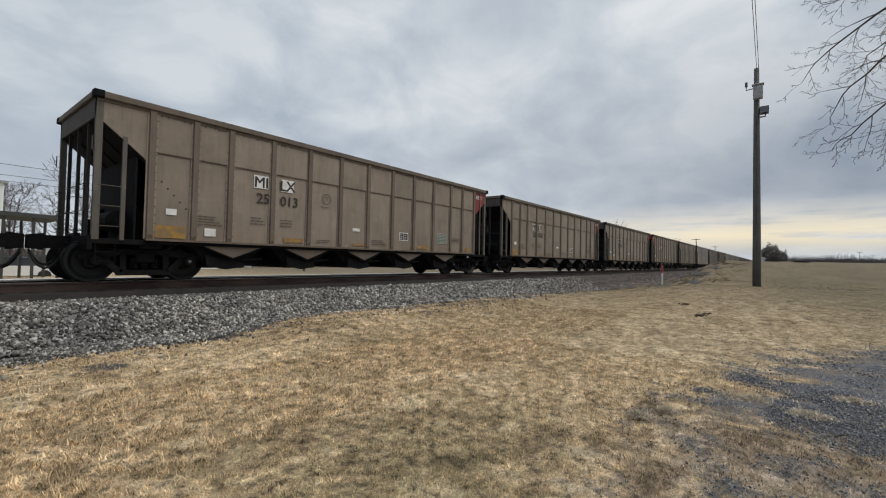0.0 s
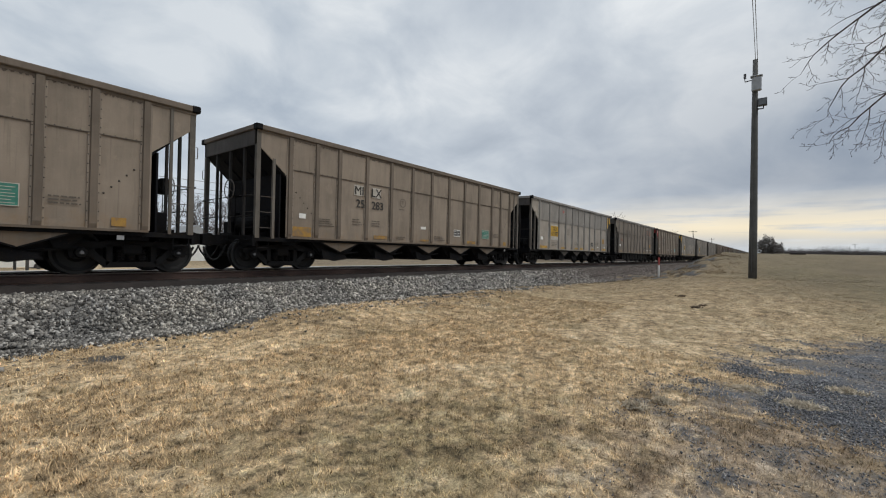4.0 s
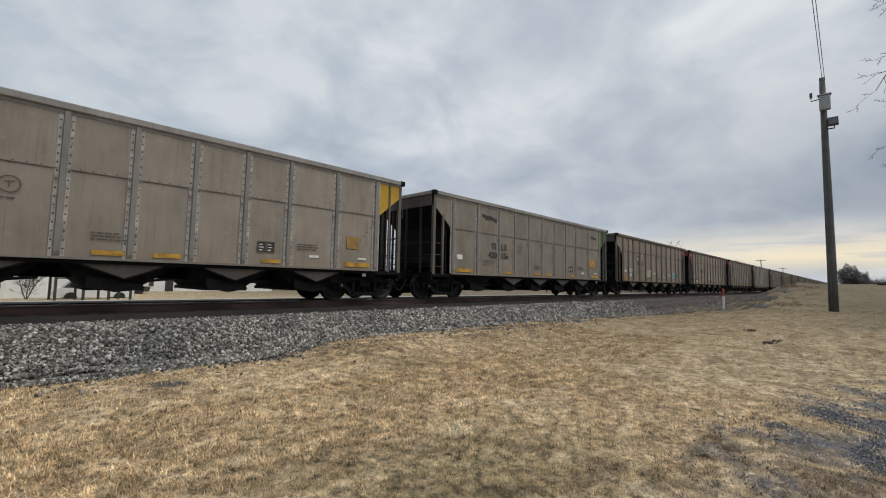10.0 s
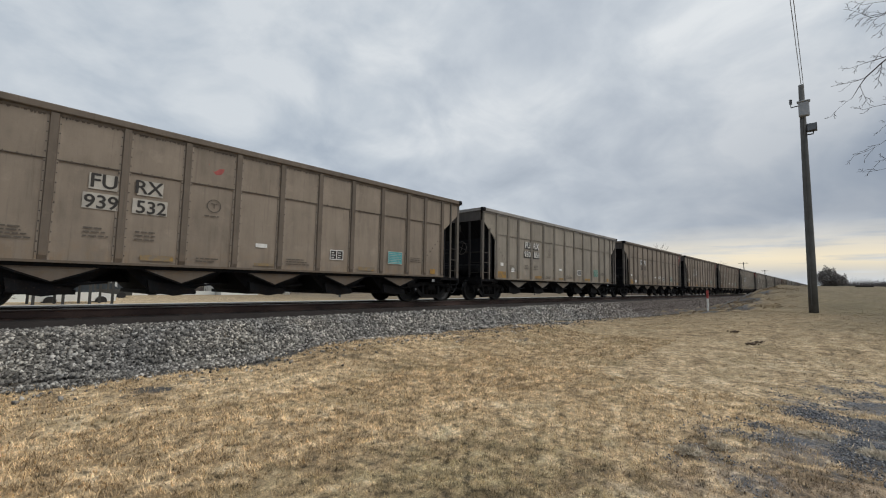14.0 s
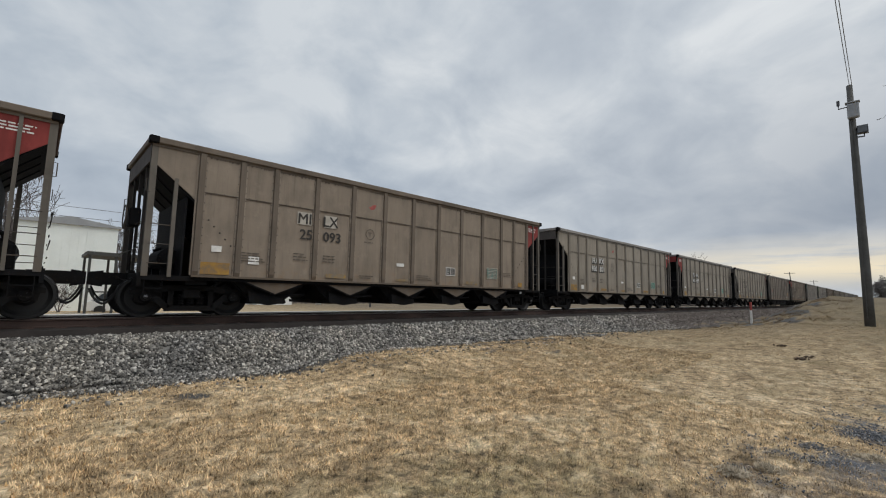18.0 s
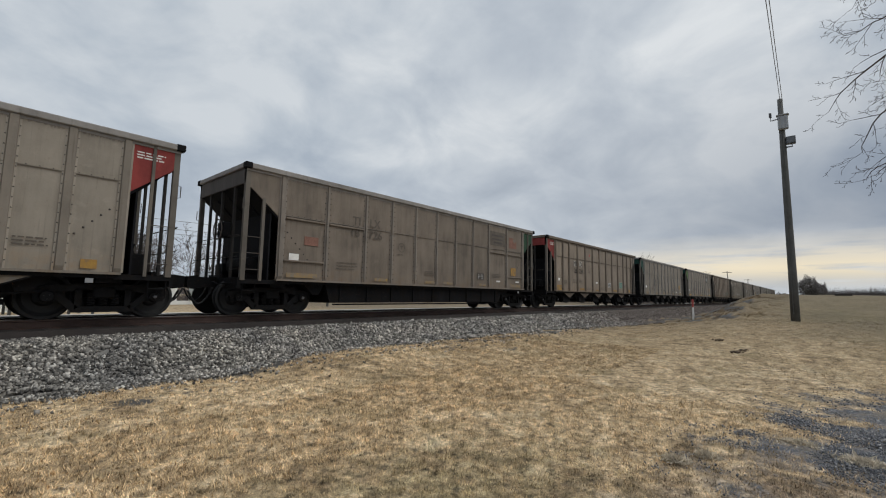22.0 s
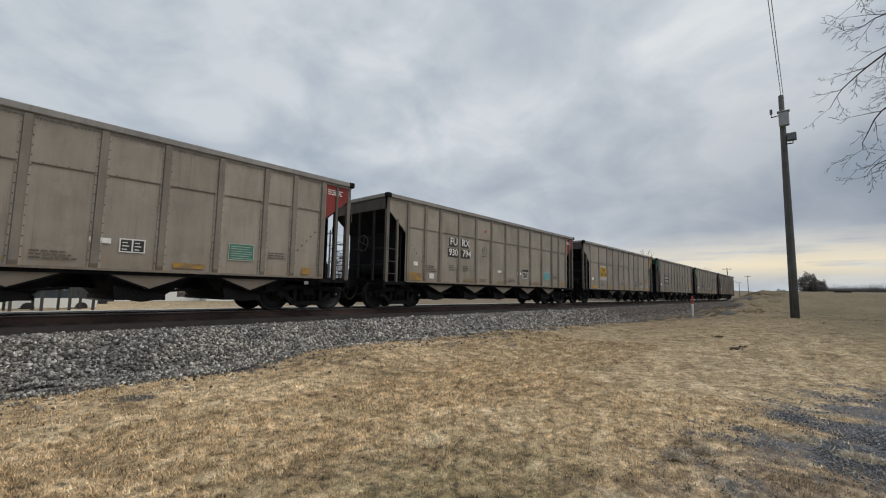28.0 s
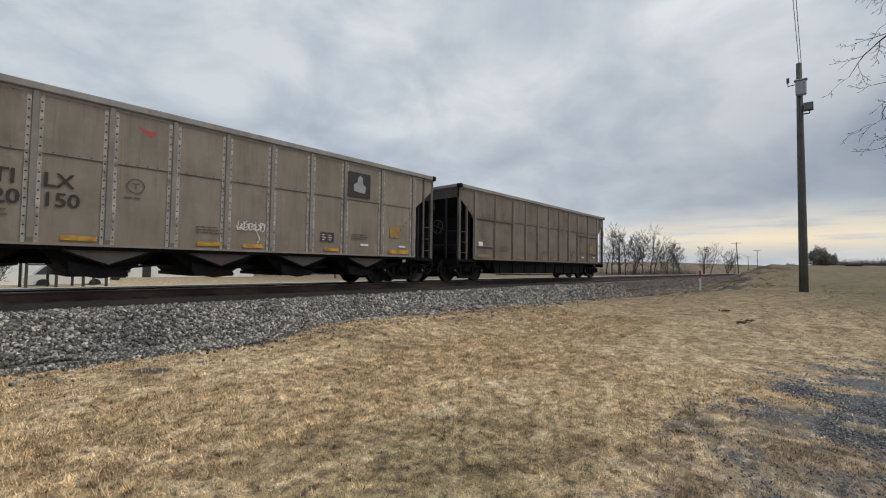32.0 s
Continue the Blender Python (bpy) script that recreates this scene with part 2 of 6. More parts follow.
POLE_WOOD = plain("weathered_pole_wood", (0.086, 0.086, 0.082), 0.9, 0.0, 0.3, 1.2, 0.004)
BARK = plain("grey_brown_bark", (0.075, 0.060, 0.052), 0.95, 0.0, 0.35, 3.0, 0.004)
FAR_BARK = plain("hazy_twig_bark", (0.115, 0.098, 0.092), 0.95, 0.0, 0.3, 0.6)
GALVANISED = plain("galvanised_grey_box", (0.30, 0.31, 0.32), 0.5, 0.3, 0.15, 4.0)
LAMP_BODY = plain("dark_grey_lamp_housing", (0.05, 0.05, 0.055), 0.5)
LENS = plain("dull_lamp_glass", (0.09, 0.095, 0.10), 0.25)
CABLE = plain("grey_aluminium_cable", (0.20, 0.20, 0.21), 0.6)
SIDING = plain("white_metal_siding", (0.76, 0.77, 0.75), 0.55, 0.0, 0.06, 1.5)
PALE_GREEN = plain("pale_green_white_siding", (0.80, 0.84, 0.81), 0.55, 0.0, 0.06, 0.8)
ROOFING = plain("grey_metal_roofing", (0.30, 0.31, 0.32), 0.6, 0.1, 0.12, 1.0)
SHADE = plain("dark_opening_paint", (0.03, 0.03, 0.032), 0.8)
DARK_STEEL = plain("dark_painted_steel", (0.045, 0.045, 0.042), 0.7)
EVERGREEN = plain("dark_evergreen_needles", (0.045, 0.046, 0.036), 0.9, 0.0, 0.4, 2.0)
LANE = plain("pale_packed_gravel", (0.50, 0.48, 0.45), 0.9, 0.0, 0.22, 1.2, 0.004)
RED_POST = plain("red_marker_paint", (0.36, 0.06, 0.05), 0.6)
GLASS, n, bsdf = material("window_glass", 0.08)
bsdf.inputs["Base Color"].default_value = (0.05, 0.06, 0.07, 1)

STONE, n, bsdf = material("crushed_grey_ballast", 0.92)
rnd = n.add("NewGeometry").outputs["Random Per Island"]
at = n.add("TexCoord").outputs["Object"]
tone = n.ramp(rnd, [(0.0, (0.050, 0.048, 0.046)), (0.4, (0.155, 0.150, 0.142)), (0.8, (0.34, 0.33, 0.31)), (1.0, (0.74, 0.72, 0.685))])
dust = n.ramp(n.noise(at, 0.8, 4, 0.6), [(0.35, (0.78, 0.77, 0.76)), (0.65, (1.12, 1.07, 0.99))])
far = n.math("ADD", n.math("DIVIDE", n.add("SeparateXYZ", i0=at).outputs[0], 40.0), n.math("MULTIPLY", n.math("SUBTRACT", n.noise(at, 0.5, 4, 0.6), 0.5), 0.3))
soiled = n.mix(n.ramp(far, [(0.48, grey(0.0)), (0.78, grey(0.8))]), n.mix(1.0, tone, dust, "MULTIPLY"), (0.125, 0.100, 0.088, 1))
link(n, soiled, bsdf, "Base Color")
bump(n, bsdf, n.noise(at, 60.0, 3, 0.6), 0.004)

PEBBLE, n, bsdf = material("blue_grey_pebbles", 0.9)
rnd = n.add("NewGeometry").outputs["Random Per Island"]
link(n, n.ramp(rnd, [(0.0, (0.080, 0.083, 0.092)), (0.6, (0.170, 0.174, 0.188)), (0.93, (0.29, 0.29, 0.29)), (1.0, (0.50, 0.48, 0.45))]), bsdf, "Base Color")


def straw(n, at, shade=1.0):
    """Tan of dormant lawn: broad patches, mottling, some green-brown spots."""
    broad = n.noise(at, 0.45, 3, 0.5)
    mott = n.noise(at, 3.2, 5, 0.62)
    spots = n.noise(at, 2.0, 6, 0.66, 0.5)
    tone = n.math("ADD", n.math("ADD", n.math("MULTIPLY", broad, 0.24), n.math("MULTIPLY", mott, 0.38)), n.math("MULTIPLY", spots, 0.38))
    col = n.ramp(tone, [(0.35, (0.165 * shade, 0.120 * shade, 0.066 * shade)), (0.43, (0.395 * shade, 0.287 * shade, 0.166 * shade)),
                        (0.51, (0.62 * shade, 0.466 * shade, 0.280 * shade)), (0.61, (0.85 * shade, 0.69 * shade, 0.465 * shade))])
    tuft = n.ramp(n.noise(at, 8.5, 4, 0.65), [(0.34, grey(0.30)), (0.46, grey(0.96)), (0.62, grey(1.42))])
    col = n.mix(0.95, col, tuft, "MULTIPLY")
    col = n.mix(0.75, col, n.ramp(n.noise(at, 24.0, 4, 0.65), [(0.34, grey(0.68)), (0.5, grey(1.02)), (0.64, grey(1.28))]), "MULTIPLY")
    # a worn, browner patch of turf near the drive
    inside = n.add("VectorMath", op="MULTIPLY", i0=n.add("VectorMath", op="SUBTRACT", i0=at, i1=(2.6, 2.30, 0.0)).outputs[0], i1=(0.40, 0.72, 0.0)).outputs[0]
    spot = n.add("VectorMath", op="LENGTH", i0=inside).outputs["Value"]
    frayed = n.math("ADD", n.math("MULTIPLY", spot, 0.30), n.math("MULTIPLY", n.noise(at, 4.5, 5, 0.7), 1.1))
    ring = n.ramp(frayed, [(0.58, grey(0.75)), (0.86, grey(0.0))])
    col = n.mix(ring, col, n.mix(1.0, col, (0.50, 0.54, 0.48, 1), "MULTIPLY"))
    # thin, trodden turf beside the drive, with soil showing through
    inside = n.add("VectorMath", op="MULTIPLY", i0=n.add("VectorMath", op="SUBTRACT", i0=at, i1=(4.1, -0.15, 0.0)).outputs[0], i1=(0.50, 0.62, 0.0)).outputs[0]
    spot = n.add("VectorMath", op="LENGTH", i0=inside).outputs["Value"]
    frayed = n.math("ADD", n.math("MULTIPLY", spot, 0.32), n.math("MULTIPLY", n.noise(at, 3.4, 6, 0.7), 1.0))
    col = n.mix(n.ramp(frayed, [(0.62, grey(0.9)), (0.86, grey(0.0))]), col, n.mix(1.0, col, (0.56, 0.57, 0.66, 1), "MULTIPLY"))
    slope = n.add("SeparateXYZ", i0=at).outputs[0]
    rough = n.ramp(n.math("ADD", n.math("DIVIDE", slope, 40.0), n.math("MULTIPLY", n.math("SUBTRACT", broad, 0.5), 0.35)), [(0.16, grey(0.0)), (0.62, grey(0.85))])
    col = n.mix(rough, col, n.ramp(mott, [(0.3, (0.132, 0.097, 0.052)), (0.7, (0.290, 0.217, 0.119))]))
    # olive, less dried grass up the slope away from the track
    side = n.add("SeparateXYZ", i0=at).outputs[1]
    upper = n.math("ADD", n.math("SUBTRACT", n.math("MULTIPLY", slope, 0.03), n.math("MULTIPLY", side, 0.12)), n.math("MULTIPLY", n.math("SUBTRACT", broad, 0.5), 0.5))
    col = n.mix(n.ramp(upper, [(0.50, grey(0.0)), (0.95, grey(0.62))]), col, n.ramp(mott, [(0.35, (0.125, 0.112, 0.056)), (0.65, (0.200, 0.176, 0.092))]))
    green = n.ramp(n.noise(at, 0.9, 5, 0.65), [(0.53, grey(0.0)), (0.70, grey(0.6))])
    return n.mix(green, col, (0.25 * shade, 0.195 * shade, 0.098 * shade, 1))


LAWN, n, bsdf = material("dormant_lawn_and_gravel", 0.95)
at = n.add("TexCoord").outputs["Object"]
grav = n.add("Attribute")
grav.attribute_name = "gravel"
dirt = n.add("Attribute")
dirt.attribute_name = "dirt"
fine = n.noise(at, 55.0, 4, 0.7)
turf = n.mix(1.0, straw(n, at, 0.90), n.ramp(fine, [(0.3, grey(0.5)), (0.7, grey(1.35))]), "MULTIPLY")
chips = n.add("TexVoronoi", vector=at, scale=38.0)
stone = n.ramp(n.add("SeparateXYZ", i0=chips.outputs["Color"]).outputs[0], [(0.0, (0.055, 0.059, 0.068)), (0.7, (0.128, 0.133, 0.149)), (1.0, (0.27, 0.27, 0.27))])
soil = n.ramp(n.noise(at, 9.0, 5, 0.65), [(0.3, (0.048, 0.046, 0.045)), (0.7, (0.115, 0.108, 0.100))])
edge = n.math("ADD", grav.outputs["Fac"], n.math("MULTIPLY", n.math("SUBTRACT", n.noise(at, 7.0, 5, 0.65), 0.5), 0.9))
mask = n.ramp(edge, [(0.34, grey(0.0)), (0.66, grey(1.0))])
edge2 = n.math("ADD", dirt.outputs["Fac"], n.math("MULTIPLY", n.math("SUBTRACT", n.noise(at, 5.0, 5, 0.65), 0.5), 0.9))
mask2 = n.ramp(edge2, [(0.42, grey(0.0)), (0.6, grey(1.0))])
field = n.add("Attribute")
field.attribute_name = "field"
rough_field = n.ramp(n.noise(at, 0.35, 6, 0.65), [(0.3, (0.105, 0.080, 0.048)), (0.7, (0.215, 0.165, 0.104))])
turf = n.mix(field.outputs["Fac"], turf, rough_field)
stone = n.mix(n.ramp(n.noise(at, 1.9, 6, 0.65), [(0.46, grey(0.0)), (0.62, grey(0.75))]), stone, n.ramp(fine, [(0.3, (0.13, 0.105, 0.078)), (0.7, (0.30, 0.245, 0.175))]))
link(n, n.mix(mask, n.mix(mask2, turf, soil), stone), bsdf, "Base Color")
bump(n, bsdf, n.math("ADD", n.math("MULTIPLY", fine, 0.6), n.noise(at, 14.0, 4, 0.6)), 0.03, 0.8)

WEED = plain("dry_brown_weed", (0.20, 0.14, 0.078), 0.9, 0.0, 0.45, 0.8)
BLADE, n, bsdf = material("dry_grass_blade", 0.85)
at = n.add("TexCoord").outputs["Object"]
rnd = n.add("NewGeometry").outputs["Random Per Island"]
vary = n.ramp(rnd, [(0.0, (0.46, 0.43, 0.39)), (0.5, (1.02, 1.00, 0.96)), (1.0, (1.62, 1.60, 1.54))])
link(n, n.mix(1.0, straw(n, at, 0.955), vary, "MULTIPLY"), bsdf, "Base Color")



# ---- building tools ----
def finish(bm, name, mat, smooth_it=False):
    me = bpy.data.meshes.new(name)
    bmesh.ops.recalc_face_normals(bm, faces=bm.faces)
    bm.to_mesh(me)
    bm.free()
    for m in mat if isinstance(mat, (list, tuple)) else [mat]:
        me.materials.append(m)
    if smooth_it:
        me.shade_smooth()
    return me


def put(name, me, parent=None, at=None, label="", mats=None):
    """A part that shares the mesh me, at the pose at under its parent; mats override the mesh's own."""
    ob = new(name, me)
    if parent is not None:
        ob.parent = parent
    if at is not None:
        ob.matrix_basis = at
    if label:
        ob["label"] = label
    if mats is not None:
        for slot, m in zip(ob.material_slots, mats):
            slot.link = "OBJECT"
            slot.material = m
    return ob


def part(name, bm, mat, parent=None, label="", smooth_it=False):
    return put(name, finish(bm, name, mat, smooth_it), parent, None, label)


def thing(name, label, category, group="", kind="", at=None):
    ob = new(name)
    if at is not None:
        ob.matrix_basis = at
    return tagged(ob, label, category, group, kind)


def box(bm, x0, x1, y0, y1, z0, z1):
    v = [bm.verts.new(p) for p in ((x0, y0, z0), (x1, y0, z0), (x1, y1, z0), (x0, y1, z0), (x0, y0, z1), (x1, y0, z1), (x1, y1, z1), (x0, y1, z1))]
    return [bm.faces.new([v[i] for i in f]) for f in ((0, 3, 2, 1), (4, 5, 6, 7), (0, 1, 5, 4), (1, 2, 6, 5), (2, 3, 7, 6), (3, 0, 4, 7))]


def soft_box(bm, x0, x1, y0, y1, z0, z1, r=0.01):
    """A box with its long edges taken off."""
    faces = box(bm, x0, x1, y0, y1, z0, z1)
    edges = {e for f in faces for e in f.edges}
    bmesh.ops.bevel(bm, geom=list(edges), offset=r, segments=1, affect="EDGES")


def prism(bm, outline, y0, y1):
    """An outline of (x, z) points drawn out from y0 to y1."""
    a = [bm.verts.new((x, y0, z)) for x, z in outline]
    b = [bm.verts.new((x, y1, z)) for x, z in outline]
    bm.faces.new(a)
    bm.faces.new(b[::-1])
    for i in range(len(a)):
        j = (i + 1) % len(a)
        bm.faces.new((a[i], b[i], b[j], a[j]))


def beam(bm, p, q, wide, deep, up=(0, 1, 0)):
    """A bar of rectangular section from p to q."""
    p, q = Vector(p), Vector(q)
    d = (q - p).normalized()
    s = d.cross(Vector(up)).normalized()
    u = s.cross(d).normalized()
    ring = [(s * i * wide / 2 + u * j * deep / 2) for i, j in ((-1, -1), (1, -1), (1, 1), (-1, 1))]
    a = [bm.verts.new(p + o) for o in ring]
    b = [bm.verts.new(q + o) for o in ring]
    bm.faces.new(a)
    bm.faces.new(b[::-1])
    for i in range(4):
        bm.faces.new((a[i], b[i], b[(i + 1) % 4], a[(i + 1) % 4]))


def tube(bm, pts, radii, sides=6, cap=True):
    """A round bar through pts, its radius given point by point or once."""
    pts = [Vector(p) for p in pts]
    if not hasattr(radii, "__len__"):
        radii = [radii] * len(pts)
    rings = []
    for i, (p, r) in enumerate(zip(pts, radii)):
        d = (pts[min(i + 1, len(pts) - 1)] - pts[max(i - 1, 0)]).normalized()
        s = d.cross(Vector((0.31, 0.17, 0.93)) if abs(d.z) < 0.9 else Vector((1, 0.2, 0))).normalized()
        u = s.cross(d)
        rings.append([bm.verts.new(p + (s * math.cos(k * math.tau / sides) + u * math.sin(k * math.tau / sides)) * r) for k in range(sides)])
    for a, b in zip(rings, rings[1:]):
        for k in range(sides):
            bm.faces.new((a[k], a[(k + 1) % sides], b[(k + 1) % sides], b[k]))
    if cap:
        bm.faces.new(rings[0][::-1])
        bm.faces.new(rings[-1])


def turned(bm, profile, sides=28):
    """A profile of (y, radius) points turned round the y axis."""
    rings = [[bm.verts.new((r * math.cos(k * math.tau / sides), y, r * math.sin(k * math.tau / sides))) for k in range(sides)] for y, r in profile]
    for a, b in zip(rings, rings[1:]):
        for k in range(sides):
            bm.faces.new((a[k], a[(k + 1) % sides], b[(k + 1) % sides], b[k]))
    bm.faces.new(rings[0][::-1])
    bm.faces.new(rings[-1])


def plate(bm, x0, x1, z0, z1, y, thick=0.004):
    box(bm, x0, x1, y - thick, y, z0, z1)


def joined(name, verts, faces, mat):
    """One mesh from arrays of points and equal-sided faces."""
    me = bpy.data.meshes.new(name)
    verts, faces = np.asarray(verts, dtype=np.float32), np.asarray(faces, dtype=np.int32)
    sides = faces.shape[1]
    me.vertices.add(len(verts))
    me.vertices.foreach_set("co", verts.ravel())
    me.loops.add(faces.size)
    me.loops.foreach_set("vertex_index", faces.ravel())
    me.polygons.add(len(faces))
    me.polygons.foreach_set("loop_start", np.arange(len(faces), dtype=np.int32) * sides)
    me.materials.append(mat)
    me.update(calc_edges=True)
    me.validate()
    return me


# ---- the ground ----
YT, ZR = 12.43, 0.98      # middle of the track; top of the rails


def ease(a, b, v):
    t = np.clip((v - a) / (b - a), 0, 1)
    return t * t * (3 - 2 * t)


def ground_height(x, y):
    """Lawn that rises to a bank beyond the pole, a ballast shoulder under the track, a lower field behind it."""
    z = 0.66 * ease(9, 26, x) * ease(8.8, 2.2, y)
    z = z + 1.36 * ease(26, 41, x) * ease(7.7, 3.2, y)
    z = z + 0.22 * ease(3.4, 5.6, x) * ease(5.5, 8.0, y) * ease(28, 16, x)
    z = z + (-0.08 - z) * ease(8.75, 9.35, y) * ease(17.2, 15.9, y)
    z = z + (0.40 - z) * ease(15.9, 17.2, y)
    z = z - 0.5 * ease(20, 45, y) * ease(140, 90, x)
    z = z + 11.0 * ease(150, 650, x) * ease(30, 160, y) + 5.0 * ease(700, 1400, np.hypot(x, y))
    return z


def lumpy(x, y, size, seed=0.0):
    return noise.fractal(Vector((x / size, y / size, seed)), 0.9, 2.0, 4)


def gravel_here(x, y):
    """How much of the drive's gravel shows at a spot, 0 to 1."""
    if y > 2.4 or x > 24 or x < -60 or y < -30:
        return 0.0
    edge = 0.90 + 0.25 * float(ease(4.5, 6.5, x)) - 0.27 * max(0.0, x - 5.5) - y
    g = 0.36 + 0.40 * edge + 0.55 * lumpy(x, y, 1.1, 3.0) + 0.22 * lumpy(x, y, 0.35, 8.0)
    near = float(ease(6.2, 5.0, x)) if y > -1.2 else 0.0
    g += (min(g, 0.55 + 0.42 * lumpy(x, y, 0.55, 31.0) + 0.2 * lumpy(x, y, 0.2, 33.0)) - g) * near
    g -= 0.55 * max(0.0, 0.10 - lumpy(x, y, 0.42, 20.0)) * float(ease(7.0, 4.5, x))
    return min(1.0, max(0.0, g)) * float(ease(14, 10, x) * ease(-60, -40, x) * ease(-30, -22, y))


def dirt_here(x, y):
    """Bare dark soil along the foot of the ballast and on the bank."""
    d = 0.0
    if 6.4 < y < 9.6 and x < 5.5:
        d = 0.80 - 1.15 * max(0.0, abs(y - 8.98) - 0.32) + 0.5 * lumpy(x, y, 0.8, 5.0)
        d = max(d, 0.64 - 0.5 * math.hypot((x - 2.1) / 1.1, (y - 7.45) / 0.45) + 0.45 * lumpy(x, y, 0.5, 6.0))
    if 26 < x < 46 and 2 < y < 8.5:
        d = max(d, (0.56 + 0.8 * lumpy(x, y * 1.6, 1.8, 9.0)) * float(ease(2.4, 4.0, y)))
    if 5.5 < y < 8.8 and x > 5:
        d = max(d, 0.38 + 0.8 * lumpy(x, y * 3, 1.6, 2.0) - 0.28 * abs(y - 8.1))
    return min(1.0, max(0.0, d))


def field_here(x, y):
    """Rough, browner grass on the bank and on the slopes far down the line."""
    bank = float(ease(24, 33, x) * ease(-12, 2, y)) * (0.65 + 0.5 * lumpy(x, y, 3.0, 7.0))
    bank = max(bank, float(ease(13, 26, x) * ease(2.5, -2.0, y)) * (0.55 + 0.4 * lumpy(x, y, 2.5, 17.0)))
    return min(1.0, max(bank, float(ease(45, 90, x)) * 0.9))


def build_ground():
    xs = np.concatenate([[-1500, -600, -250, -120, -70], np.arange(-45, -4, 1.5), np.arange(-4, 16, 0.14), np.arange(16, 50, 0.5), np.arange(50, 110, 3), [115, 130, 150, 200, 300, 450, 650, 900, 1300, 2500]])
    ys = np.concatenate([[-2500, -900, -400, -150, -70, -40], np.arange(-28, -3, 1.2), np.arange(-3, 10.6, 0.14), np.arange(10.6, 20, 0.5), np.arange(20, 60, 3), [65, 80, 100, 130, 170, 250, 400, 700, 1200, 2500]])
    gx, gy = np.meshgrid(xs, ys, indexing="ij")
    gz = ground_height(gx, gy)
    for i in range(len(xs)):
        for j in range(len(ys)):
            if -4 <= xs[i] < 50 and -3 <= ys[j] < 9.5:
                gz[i, j] += 0.035 * lumpy(xs[i], ys[j], 0.9) + 0.018 * lumpy(xs[i], ys[j], 0.25, 4.0)
                if xs[i] > 26 and ys[j] > 1:
                    gz[i, j] += (0.13 * lumpy(xs[i], ys[j], 2.0, 6.0) + 0.16 * lumpy(xs[i], ys[j] * 1.5, 0.9, 16.0)) * float(ease(1.0, 3.0, ys[j]))
    a = (np.arange(len(xs) - 1)[:, None] * len(ys) + np.arange(len(ys) - 1)[None, :]).ravel()
    faces = np.stack([a, a + len(ys), a + len(ys) + 1, a + 1], axis=1)
    me = joined("ground", np.stack([gx, gy, gz], axis=-1).reshape(-1, 3), faces, LAWN)
    me.shade_smooth()
    for name, fn in (("gravel", gravel_here), ("dirt", dirt_here), ("field", field_here)):
        att = me.attributes.new(name, "FLOAT", "POINT")
        att.data.foreach_set("value", np.array([fn(float(x), float(y)) for x, y in zip(gx.ravel(), gy.ravel())], dtype=np.float32))
    return tagged(new("ground", me), "dormant tan lawn with gravel and bare patches", "ground", kind="structure")


build_ground()


def build_lane():
    """A pale gravel lane that follows the far side of the railway."""
    xs, ys = np.concatenate([np.arange(-90, 60, 1.5), np.arange(60, 150, 6)]), np.array([19.5, 20.5, 23.0, 25.5, 27.6, 28.6])
    gx, gy = np.meshgrid(xs, ys, indexing="ij")
    wave = np.array([lumpy(float(x), 0.0, 6.0, 41.0) for x in xs])
    gy[:, -1] += 0.35 * wave
    gz = ground_height(gx, gy) + 0.05
    gz[:, 0] -= 0.3
    gz[:, -1] -= 0.12
    a = (np.arange(len(xs) - 1)[:, None] * len(ys) + np.arange(len(ys) - 1)[None, :]).ravel()
    faces = np.stack([a, a + len(ys), a + len(ys) + 1, a + 1], axis=1)
    me = joined("lane", np.stack([gx, gy, gz], axis=-1).reshape(-1, 3), faces, LANE)
    tagged(new("lane", me), "pale gravel service lane beyond the railway", "lane", kind="structure")


build_lane()


def stones(name, spots, sizes, mat, seed):
    """Angular crushed stones, each an irregular six-sided block."""
    rng = np.random.default_rng(seed)
    m = len(spots)
    cube = np.array([(-1, -1, -1), (1, -1, -1), (1, 1, -1), (-1, 1, -1), (-1, -1, 1), (1, -1, 1), (1, 1, 1), (-1, 1, 1)], dtype=float)
    quads = np.array([(0, 3, 2, 1), (4, 5, 6, 7), (0, 1, 5, 4), (1, 2, 6, 5), (2, 3, 7, 6), (3, 0, 4, 7)])
    shape = cube[None] * (1 + rng.uniform(-0.45, 0.25, (m, 8, 3)))
    shape[:, 4:, :2] *= rng.uniform(0.35, 0.9, (m, 1, 1))
    shape *= rng.uniform(0.55, 1.0, (m, 1, 3)) * np.asarray(sizes)[:, None, None]
    q = rng.normal(size=(m, 4))
    q[:, 0] += 0.6
    q /= np.linalg.norm(q, axis=1)[:, None]
    w, x, y, z = q.T
    rot = np.stack([1 - 2 * (y * y + z * z), 2 * (x * y - z * w), 2 * (x * z + y * w), 2 * (x * y + z * w), 1 - 2 * (x * x + z * z), 2 * (y * z - x * w),
                    2 * (x * z - y * w), 2 * (y * z + x * w), 1 - 2 * (x * x + y * y)], axis=1).reshape(m, 3, 3)
    verts = np.einsum("mij,mkj->mki", rot, shape) + np.asarray(spots)[:, None, :]
    faces = (quads[None] + 8 * np.arange(m)[:, None, None]).reshape(-1, 4)
    return joined(name, verts.reshape(-1, 3), faces, mat)


